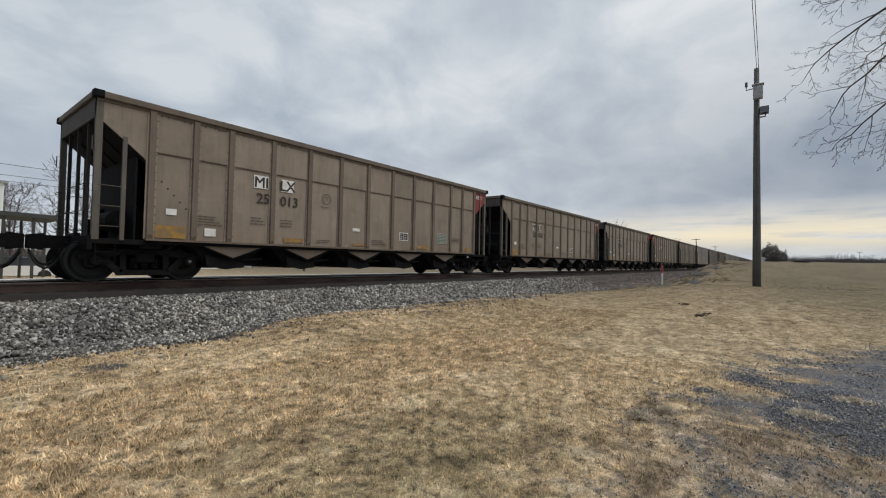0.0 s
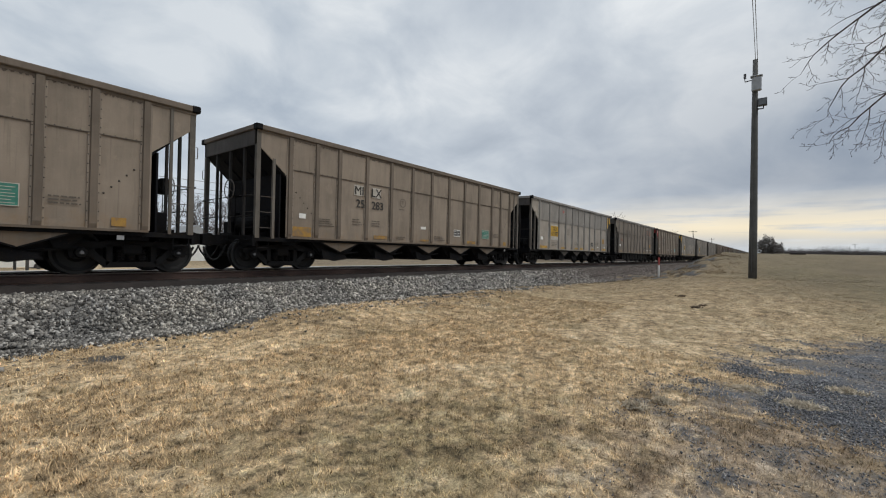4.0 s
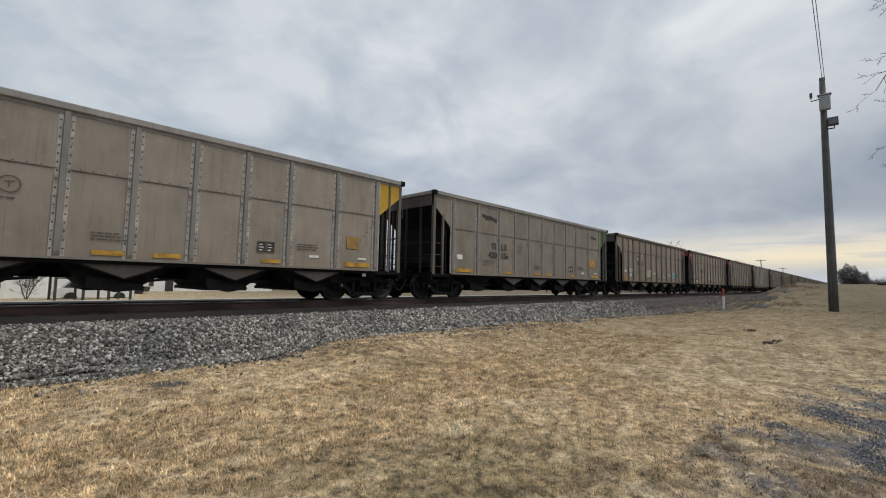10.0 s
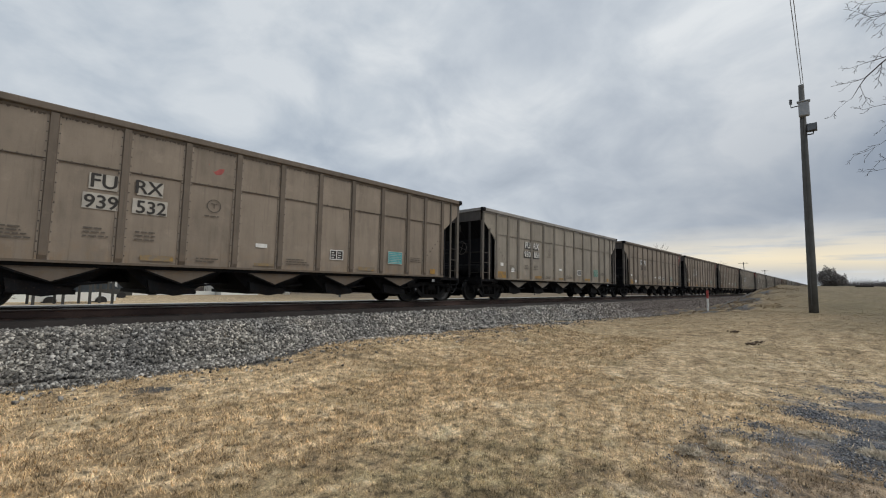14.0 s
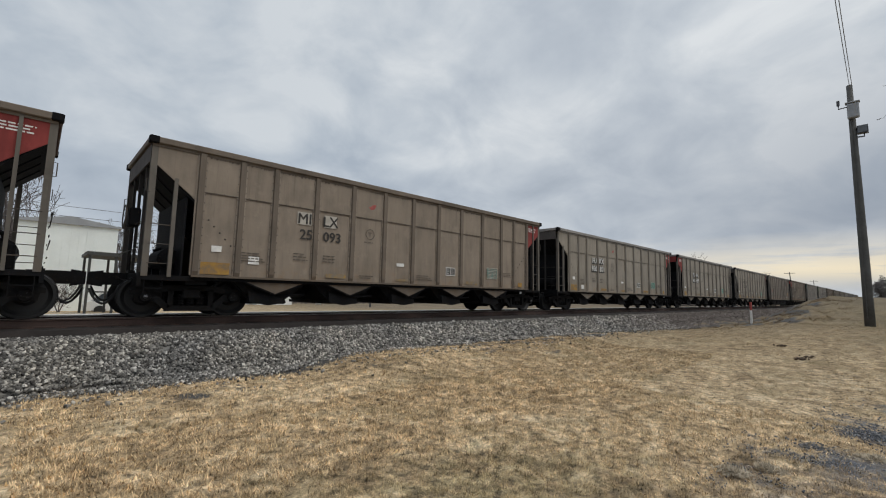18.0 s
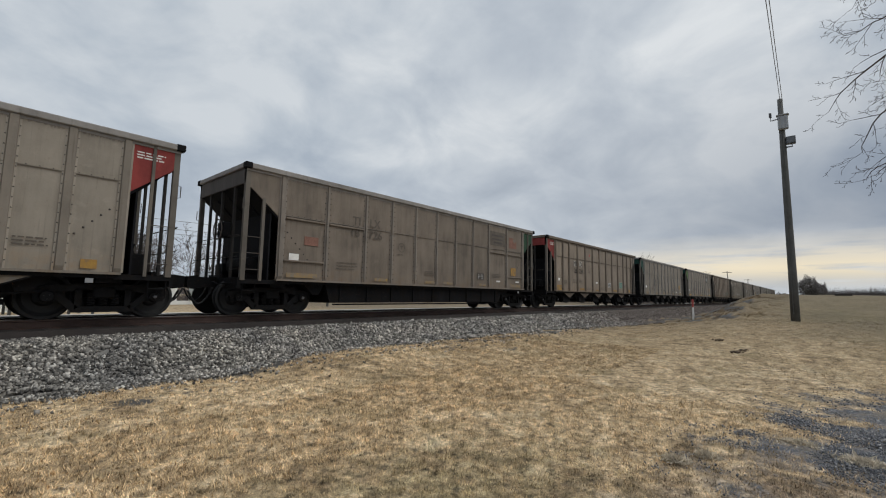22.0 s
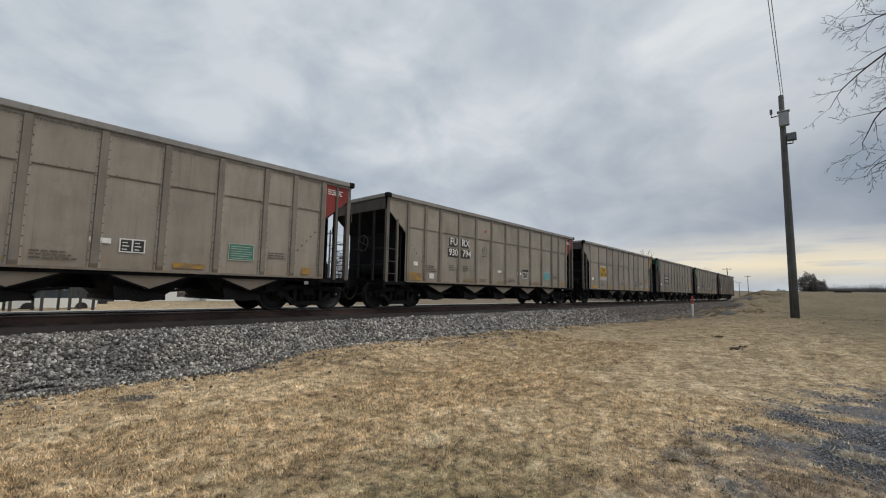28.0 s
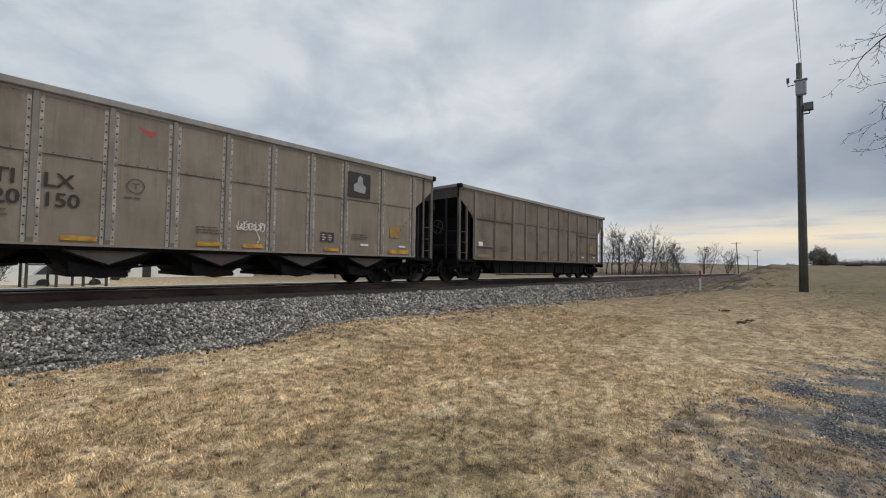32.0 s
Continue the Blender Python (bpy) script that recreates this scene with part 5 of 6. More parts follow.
    # the reporting marks
    if style == "milx" or style.startswith("furx"):
        left, right = text[0], text[1]
        if style == "milx":
            patch(car, "letter_ground", -3.99, -3.58, 2.43, 2.77, PALE_GROUND if k % 3 else WHITE, 0.017)
            patch(car, "letter_ground", -3.20, -2.82, 2.43, 2.77, PALE_GROUND if k % 3 else WHITE, 0.017)
            mat, low = INK, INK
        elif style == "furx_dark":
            for x0, x1, z0 in ((-4.05, -3.55, 2.40), (-3.36, -2.80, 2.40), (-4.12, -3.53, 1.98), (-3.38, -2.72, 1.98)):
                patch(car, "letter_ground", x0, x1, z0, z0 + 0.34, INK, 0.017)
            mat = low = WHITE
        else:
            mat = low = INK
            if style == "furx_pale":
                for x0, x1, z0 in ((-4.02, -3.55, 2.42), (-3.22, -2.74, 2.42), (-4.1, -3.52, 2.02), (-3.28, -2.64, 2.02)):
                    patch(car, "letter_ground", x0, x1, z0, z0 + 0.32, PALE_GROUND, 0.017)
        lettering(car, left, -3.78, 2.46, 0.40, mat)
        lettering(car, right, -3.01, 2.46, 0.40, mat)
        lettering(car, text[2], -3.80 if len(text[2]) > 2 else -3.72, 2.04, 0.38, low)
        lettering(car, text[3], -2.94, 2.04, 0.38, low)
    elif style == "three":
        for w, x, z in (("FU", -5.10, 2.54), ("RX", -4.10, 2.50), ("93", -5.10, 2.00), ("14", -4.10, 1.98), ("55", -3.08, 1.96)):
            lettering(car, w, x, z, 0.50, INK)
    elif style == "yellow_sign":
        patch(car, "sign_border", -4.62, -3.50, 1.54, 2.48, PALE_GROUND, 0.016)
        sign = patch(car, "sign_field", -4.62, -3.52, 1.76, 2.40, YELLOW, 0.0195)
        lettering(car, text[0], -4.06, 2.12, 0.32, INK, 0.024)
        lettering(car, text[1], -4.06, 1.82, 0.32, INK, 0.024)
    elif style == "black_sign":
        patch(car, "sign_field", -4.70, -3.55, 1.70, 2.46, INK, 0.017)
        lettering(car, text[0], -4.12, 2.15, 0.32, WHITE, 0.022)
        lettering(car, text[1], -4.12, 1.82, 0.32, WHITE, 0.022)
    elif style == "split":
        z = 2.02 if kind == "B" else 2.76
        for w, x, dz in ((text[0], -3.80, 0), (text[1], -3.06, 0), (text[2], -3.86, -0.37), (text[3], -3.02, -0.37)):
            lettering(car, w, x, z + dz, 0.38, INK if kind == "B" and k not in (23, 24) else FADED)
    elif style == "split_high":
        for w, x, z in ((text[0], -3.80, 2.44), (text[1], -3.00, 2.44), (text[2], -3.84, 2.02), (text[3], -2.98, 2.02)):
            lettering(car, w, x, z, 0.40, INK)
    # what sets single cars apart
    if "smear" in extra:
        outline_strokes(car, "black_smear", [[(-4.55, 3.30), (-4.1, 3.34), (-3.6, 3.24)], [(-4.4, 3.22), (-3.9, 3.26), (-3.62, 3.16)], [(-4.6, 3.36), (-4.0, 3.30)]], INK, 0.10)
        outline_strokes(car, "black_smear", [[(5.15, 3.34), (5.8, 3.30)], [(5.3, 3.26), (5.9, 3.24)]], INK, 0.09)
    if "poster" in extra:
        card = patch(car, "dark_poster", 3.52, 4.38, 2.72, 3.50, INK, 0.03, "black and pale picture panel")
        bm = bmesh.new()
        blob = ((-0.20, -0.22), (0.22, -0.26), (0.25, -0.05), (0.14, 0.02), (0.12, 0.22), (0.02, 0.29), (-0.06, 0.20), (-0.08, 0.06), (-0.22, -0.02))
        bm.faces.new([bm.verts.new((3.95 + x, FACE - 0.034, 3.13 + z)) for x, z in blob])
        part("pale_shape", bm, GALVANISED, card)
    if "old_logo" in extra:
        card = patch(car, "faded_logo_panel", 3.55, 4.75, 2.86, 3.50, FADED, 0.02, "faded dark logo panel")
        outline_strokes(card, "logo_bars", [[(3.65, 3.32), (4.60, 3.32)], [(3.7, 3.15), (4.55, 3.15)], [(3.8, 3.0), (4.5, 3.0)]], DULL_RED if k == 6 else POST, 0.07, 0.024)
        patch(car, "rust_patch", 5.1, 5.75, 2.85, 3.35, DULL_RED, 0.018, "faded rust-red patch")
        patch(car, "rust_patch", -5.6, -5.15, 1.95, 2.20, DULL_RED, 0.018, "faded red patch")
    if "placard_yellow" in extra:
        card = patch(car, "yellow_placard", 5.02, 5.72, 1.62, 2.02, STRIPE, 0.022, "yellow placard with fine writing")
        bars(card, 5.06, 5.68, 1.66, 5, ORANGE, 0.065, "stencil_block", 0.025)
    if "white_tags" in extra:
        outline_strokes(car, "sprayed_tag", scrawl(3, -2.1, 1.30, 0.95, 0.48, 6) + squiggle(3, -2.1, 1.30, 0.95, 0.45, 4), TAG, 0.035)
        outline_strokes(car, "sprayed_tag", scrawl(9, 2.55, 1.35, 0.75, 0.30, 5), TAG, 0.026)
        outline_strokes(car, "sprayed_tag", squiggle(5, -5.35, 1.55, 0.7, 0.22, 5), WHITE, 0.03)
    if "white_tag" in extra:
        outline_strokes(car, "sprayed_tag", scrawl(12, 0.25, 1.45, 0.72, 0.22, 5) + squiggle(12, 0.25, 1.45, 0.72, 0.2, 5) + [[(0.75, 1.45), (0.85, 1.25), (0.78, 1.15)]], WHITE, 0.018)
    if "black_tags" in extra:
        outline_strokes(car, "sprayed_tag", squiggle(21, -2.25, 1.15, 1.15, 0.75, 3) + squiggle(22, -1.0, 1.2, 0.95, 0.65, 3), INK, 0.035)
        outline_strokes(car, "sprayed_tag", squiggle(23, -4.5, 1.05, 0.9, 0.3, 4), FADED, 0.05)
    for end, colour in extra.get("corner_bars", ()):
        sx = -7.05 if end < 0 else 6.5
        bars(car, sx + (0.1 if end < 0 else 0), sx + 0.55, 3.45, 3, colour, 0.06, "stencil_block", 0.006)


# car, body, lead corner, trail corner, marks, lettering, what else shows
TRAIN = (
    (-1, "A", None, None, "milx", ("MI", "LX", "25", "027"), ""),
    (0, "A", None, RED, "milx", ("MI", "LX", "25", "013"), ""),
    (1, "A", None, RED, "milx", ("MI", "LX", "25", "010"), ""),
    (2, "A", None, RED, "milx", ("MI", "LX", "25", "014"), ""),
    (3, "A", RED, None, "milx", ("MI", "LX", "25", "263"), ""),
    (4, "A", None, None, "milx", ("MI", "LX", "25", "283"), ""),
    (5, "B", None, YELLOW, "yellow_sign", ("TILX", "421707"), ""),
    (6, "C", None, DARK_GREEN, "split", ("TI", "LX", "18", "707"), "old_logo"),
    (7, "A", RED, None, "milx", ("MI", "LX", "25", "031"), ""),
    (8, "B", YELLOW, None, "yellow_sign", ("TILX", "421704"), ""),
    (9, "B", None, YELLOW, "yellow_sign", ("TILX", "421757"), ""),
    (10, "B", None, GREEN, "split", ("TI", "LX", "420", "156"), "smear placard_yellow"),
    (11, "A", None, RED, "milx", ("MI", "LX", "25", "121"), "white_tags"),
    (12, "A", RED, None, "milx", ("MI", "LX", "25", "200"), ""),
    (13, "A", RED, None, "furx_pale", ("FU", "RX", "939", "532"), ""),
    (14, "A", None, None, "furx_dark", ("FU", "RX", "930", "851"), ""),
    (15, "A", None, RED, "milx", ("MI", "LX", "25", "101"), "white_tag"),
    (16, "A", None, RED, "furx_pale", ("FU", "RX", "939", "521"), ""),
    (17, "A", None, RED, "milx", ("MI", "LX", "25", "093"), ""),
    (18, "A", None, RED, "furx_dark", ("FU", "RX", "930", "801"), ""),
    (19, "A", RED, None, "furx_dark", ("FU", "RX", "930", "839"), ""),
    (20, "A", None, RED, "split_high", ("ND", "YX", "932", "715"), "black_tags"),
    (21, "C", None, DARK_GREEN, "split", ("TI", "LX", "18", "726"), "old_logo"),
    (22, "A", RED, None, "milx", ("MI", "LX", "25", "224"), ""),
    (23, "B", TEAL, None, "split", ("TI", "LX", "50", "069"), ""),
    (24, "B", GREEN, None, "split", ("TI", "LX", "420", "175"), "poster"),
    (25, "A", None, None, "milx", ("MI", "LX", "25", "118"), ""),
    (26, "A", None, RED, "three", (), ""),
    (27, "A", None, RED, "furx_dark", ("FU", "RX", "930", "794"), ""),
    (28, "B", None, YELLOW, "yellow_sign", ("TILX", "421733"), ""),
    (29, "B", TEAL, None, "black_sign", ("NDYX", "931020"), "placard_yellow"),
    (30, "B", GREEN, None, "split", ("TI", "LX", "420", "150"), "poster white_tag"),
    (31, "C", None, None, "none", (), ""),
)
cars = []
for k, kind, lead, trail, style, text, more in TRAIN:
    car = build_car(k, kind, lead, trail, -1 if k in (1, 4, 5, 11, 14, 16, 17, 20, 21, 22, 27, 31) else 1, k in (14, 18, 19, 20, 26, 27))
    extra = {word: True for word in more.split()}
    extra["corner_bars"] = [(e, WHITE) for e, c in ((-1, lead), (1, trail)) if c is RED]
    mark_car(k, car, kind, style, text, extra)
    cars.append((k, car))


# ---- the lawn's own things ----
def build_pole():
    x, y, foot, top = 25.4, 0.84, 0.45, 11.2
    pole = thing("utility_pole", "weathered wooden utility pole with meter box and floodlight", "utility pole", at=pose(x, y, 0))
    bm = bmesh.new()
    tube(bm, [(0, 0, foot), (0, 0, 3), (0.01, 0.01, 7), (0.0, 0.02, top)], [0.178, 0.165, 0.140, 0.105], 14)
    part("shaft", bm, POLE_WOOD, pole, "", True)
    bm = bmesh.new()
    soft_box(bm, -0.32, -0.10, -0.24, 0.15, 9.62, 10.30, 0.04)
    case = part("meter_box", bm, GALVANISED, pole, "pale grey metal box")
    bm = bmesh.new()
    soft_box(bm, -0.35, -0.08, -0.28, 0.20, 10.29, 10.35, 0.02)
    part("box_lid", bm, GALVANISED, case)
    bm = bmesh.new()
    tube(bm, [(-0.1, 0.0, 10.22), (-0.12, 0.42, 10.18), (-0.12, 0.42, 10.42)], 0.025, 6)
    tube(bm, [(-0.12, 0.42, 10.34), (-0.12, 0.42, 10.56)], 0.055, 8)
    part("insulator_arm", bm, LAMP_BODY, pole)
    bm = bmesh.new()
    tube(bm, [(0, -0.08, 8.80), (-0.05, -0.32, 8.78), (-0.05, -0.32, 8.95)], 0.03, 6)
    arm = part("lamp_arm", bm, LAMP_BODY, pole)
    bm = bmesh.new()
    prism(bm, [(-0.24, 8.90), (0.18, 8.95), (0.18, 9.24), (-0.14, 9.27)], -0.46, -0.11)
    lamp = part("lamp_housing", bm, LAMP_BODY, arm, "dark floodlight housing")
    bm = bmesh.new()
    prism(bm, [(-0.262, 8.92), (-0.245, 8.92), (-0.145, 9.24), (-0.165, 9.25)], -0.43, -0.14)
    part("lamp_glass", bm, LENS, arm)
    bm = bmesh.new()
    tube(bm, [(-0.14, 0.04, 9.5), (-0.16, 0.05, 6), (-0.185, 0.05, 1.0)], 0.016, 6)
    part("conduit", bm, POLE_WOOD, pole)
    for dy in (-0.07, 0.01):
        wire = thing("overhead_wire", "thin grey overhead wire from the pole top", "wire", "overhead wires")
        bm = bmesh.new()
        pts = []
        for i in range(13):
            u = i / 12
            pts.append((x + (-24 - x) * u, y + dy + (0.10 - y) * u, 11.1 + (11.0 - 11.1) * u - 1.6 * u * (1 - u)))
        tube(bm, pts, 0.012, 5)
        part("strand", bm, CABLE, wire)


build_pole()


def build_marker():
    post = thing("marker_post", "short white trackside post with a faded red top", "marker post", at=pose(29.05, 5.65, float(ground_height(29.05, 5.65)) - 0.05))
    bm = bmesh.new()
    soft_box(bm, -0.04, 0.04, -0.050, 0.050, 0, 0.78, 0.012)
    part("white_base", bm, WHITE, post, "white lower post")
    bm = bmesh.new()
    soft_box(bm, -0.043, 0.043, -0.053, 0.053, 0.78, 1.24, 0.015)
    part("red_top", bm, RED_POST, post, "faded red upper post")


build_marker()


def build_clods():
    for i, (x, y, many) in enumerate(((16.5, 2.54, 7), (14.3, 1.80, 11), (14.75, 1.66, 6), (33.5, 5.2, 8))):
        rng = np.random.default_rng(30 + i)
        clod = thing("dirt_clod", "dark clod of turned soil on the lawn", "soil clod", "clods on the lawn")
        xs, ys = x + rng.normal(0, 0.09, many * 3), y + rng.normal(0, 0.08, many * 3)
        me = stones("soil", np.stack([xs, ys, ground_height(xs, ys) + 0.02], 1), rng.uniform(0.012, 0.032, many * 3), CLOD, 40 + i)
        put("soil", me, clod)
    for i, (x, y, r) in enumerate(((6.1, -0.25, 0.13), (6.35, 0.25, 0.10), (7.12, -0.7, 0.11), (5.2, 0.95, 0.07), (4.85, 1.15, 0.08))):
        tuft = thing("sand_patch", "small pale patch of dry tuft and sand in the gravel", "sand patch", "pale patches in the drive", at=pose(x, y, float(ground_height(x, y)) + 0.004))
        rng = np.random.default_rng(60 + i)
        many = 1500
        a, d = rng.uniform(0, math.tau, many), r * np.abs(rng.normal(0, 0.55, many))
        base = np.stack([d * np.cos(a) * 0.8, d * np.sin(a) * 1.5, rng.uniform(-0.002, 0.026, many)], 1)
        lean = rng.normal(0, 0.022, (many, 3)) + np.array((0, 0, 0.012))
        side = rng.normal(0, 0.007, (many, 3))
        v = np.stack([base - side, base + side, base + lean], 1).reshape(-1, 3)
        put("dry_tuft", joined("dry_tuft", v, np.arange(many * 3).reshape(-1, 3), SAND), tuft)["kind"] = "stuff"
    board = thing("plank", "dark weathered plank lying on the bank", "plank", at=pose(38.5, -1.25, float(ground_height(38.5, -1.25)) + 0.09, 0, 0, 82))
    bm = bmesh.new()
    soft_box(bm, -0.42, 0.42, -0.12, 0.12, -0.05, 0.05, 0.01)
    part("board", bm, TIE, board)


build_clods()


# ---- trees ----
def grow(rng, start, way, length, radius, depth, out, droop=0.0, split=2, wild=0.5, fork=0.75):
    """A limb that bends and forks; out gathers (points, radii)."""
    pts, radii, p, d = [Vector(start)], [radius], Vector(start), Vector(way).normalized()
    steps = 4 if depth > 1 else 3
    for i in range(steps):
        d = (d + Vector((rng.uniform(-1, 1), rng.uniform(-1, 1), rng.uniform(-1, 1) - droop)) * wild * 0.42).normalized()
        p = p + d * length / steps
        pts.append(p.copy())
        radii.append(radius * (1 - 0.62 * (i + 1) / steps))
        if depth > 0 and i >= (0 if depth < 3 else 1):
            for _ in range(split):
                if rng.random() < 0.80:
                    side = Vector((rng.uniform(-1, 1), rng.uniform(-1, 1), rng.uniform(-0.55, 0.9) - droop)).normalized()
                    grow(rng, p, d * 0.75 + side * fork, length * rng.uniform(0.42, 0.68), radii[-1] * 0.68, depth - 1, out, droop, split, wild, fork)
    out.append((pts, radii))


def limbs_mesh(name, out, mat, sides=4, least=0.0):
    """All limbs of a crown in one mesh."""
    verts, faces = [], []
    for pts, radii in out:
        base = len(verts)
        for i, (p, r) in enumerate(zip(pts, radii)):
            d = (pts[min(i + 1, len(pts) - 1)] - pts[max(i - 1, 0)]).normalized()
            s = d.cross(Vector((0.3, 0.2, 0.93)) if abs(d.z) < 0.9 else Vector((1, 0.2, 0))).normalized()
            u = s.cross(d)
            r = max(r, least)
            for k in range(sides):
                verts.append(p + (s * math.cos(k * math.tau / sides) + u * math.sin(k * math.tau / sides)) * r)
        for i in range(len(pts) - 1):
            for k in range(sides):
                a, b = base + i * sides + k, base + i * sides + (k + 1) % sides
                faces.append((a, b, b + sides, a + sides))
    return joined(name, verts, faces, mat)


def twigs(rng, path, radii, out, depth, reach):
    """Side shoots along a limb, taking turns to either side, each a little bent and forked again."""
    way = 1
    last = len(path) - 1
    for i in range(1, last + 1):
        if depth < 2 and rng.random() < 0.25:
            continue
        d = (path[min(i + 1, last)] - path[i - 1]).normalized()
        flat = Vector((0, -d.z, d.y)) * way
        way = -way
        turn = radians(rng.uniform(24, 52))
        aim = (d * math.cos(turn) + flat * math.sin(turn) + Vector((rng.uniform(-0.5, 0.5), 0, 0))).normalized()
        long = reach * rng.uniform(0.55, 1.15) * (1.1 - 0.5 * i / last)
        p, pts, rad = path[i].copy(), [path[i].copy()], [radii[i] * 0.6]
        steps = 5 if depth > 1 else 4
        sag = Vector((0, rng.uniform(-0.05, 0.10), rng.uniform(-0.16, 0.05)))
        for k in range(steps):
            aim = (aim + sag + Vector((rng.uniform(-1, 1), rng.uniform(-1, 1), rng.uniform(-1, 1))) * 0.13).normalized()
            p = p + aim * long / steps
            pts.append(p.copy())
            rad.append(radii[i] * 0.6 * (1 - 0.75 * (k + 1) / steps))
        out.append((pts, rad))
        if depth > 0:
            twigs(rng, pts, rad, out, depth - 1, long * 0.46)


def build_near_tree():
    """The bare tree beside the lawn, whose outer twigs hang into the view."""
    tree = thing("bare_tree", "large bare tree with fine drooping dark twigs", "tree")
    tx, ty = 12.9, -5.4
    bm = bmesh.new()
    tube(bm, [(tx, ty, -0.1), (tx, ty, 0.3), (tx + 0.05, ty + 0.05, 2.5), (tx, ty + 0.2, 5), (tx + 0.1, ty + 0.1, 8.2), (tx, ty + 0.2, 11)], [0.36, 0.27, 0.22, 0.19, 0.13, 0.05], 12)
    part("trunk", bm, BARK, tree, "", True)
    rng = random.Random(77)
    # height on the trunk, the crest of the limb, where it bends down, its tip, its thickness
    for z0, crest, bend, tip, thick in ((6.4, (-2.4, 7.55), (-1.05, 6.85), (-0.22, 6.02), 0.030), (5.6, (-2.3, 6.60), (-1.20, 5.68), (-0.70, 4.85), 0.026),
                                        (4.8, (-2.4, 5.70), (-1.34, 4.75), (-0.76, 4.26), 0.024), (7.2, (-2.5, 8.30), (-1.35, 7.85), (-0.62, 7.60), 0.024),
                                        (5.9, (-2.5, 7.10), (-1.62, 6.55), (-1.30, 6.10), 0.020), (4.2, (-2.6, 5.05), (-1.85, 4.70), (-1.52, 4.15), 0.020),
                                        (7.9, (-2.2, 8.90), (-1.30, 8.55), (-0.80, 8.10), 0.022), (6.6, (-2.9, 7.60), (-2.2, 7.2), (-1.75, 6.2), 0.022)):
        far = rng.uniform(-0.5, 0.5)
        a, b, c, e = Vector((tx, ty + 0.15, z0)), Vector((tx + far * 0.6, *crest)), Vector((tx + far, bend[0] - 0.08, bend[1])), Vector((tx + far, tip[0] - 0.18, tip[1] + 0.02))
        path, radii = [], []
        for i in range(9):
            u = i / 8
            path.append(a.lerp(b, u) + Vector((0, 0, 0.35 * math.sin(math.pi * u))))
            radii.append(thick * (2.0 - u))
        for i in range(1, 9):
            u = i / 8
            p = b * (1 - u) ** 2 + (c * 2 - (b + e) / 2) * 2 * u * (1 - u) + e * u * u
            path.append(p + Vector((rng.uniform(-1, 1), rng.uniform(-1, 1), rng.uniform(-1, 1))) * 0.045)
            radii.append(thick * (1 - 0.82 * u))
        out = [(path, radii)]
        twigs(rng, path[7:], radii[7:], out, 2, 0.90)
        put("limb", limbs_mesh("limb", out, BARK, 5, 0.0034), tree)


build_near_tree()


def tree_kit(seed, tall, depth=4, slim=0.28):
    """Trunk and crown of a bare field tree, about tall metres high."""
    rng = random.Random(seed)
    out = []
    stem = []
    forks = rng.choice((1, 2, 3))
    for f in range(forks):
        p, d = Vector((rng.uniform(-0.2, 0.2), rng.uniform(-0.2, 0.2), -0.2)), Vector((rng.uniform(-slim, slim), rng.uniform(-slim, slim), 1)).normalized()
        pts, radii = [p.copy()], [0.016 * tall]
        for i in range(7):
            d = (d + Vector((rng.uniform(-1, 1), rng.uniform(-1, 1), 0.3)) * 0.14).normalized()
            p = p + d * tall * 0.115
            pts.append(p.copy())
            radii.append(0.016 * tall * (1 - 0.11 * (i + 1)))
            if i > 0:
                for _ in range(3):
                    side = Vector((rng.uniform(-1, 1), rng.uniform(-1, 1), rng.uniform(0.2, 0.9))).normalized()
                    grow(rng, p, side, tall * rng.uniform(0.16, 0.30) * (1.15 - 0.06 * i), radii[-1] * 0.5, depth - 1, out, -0.15, 1, 0.55)
        stem.append((pts, radii))
    return stem, out


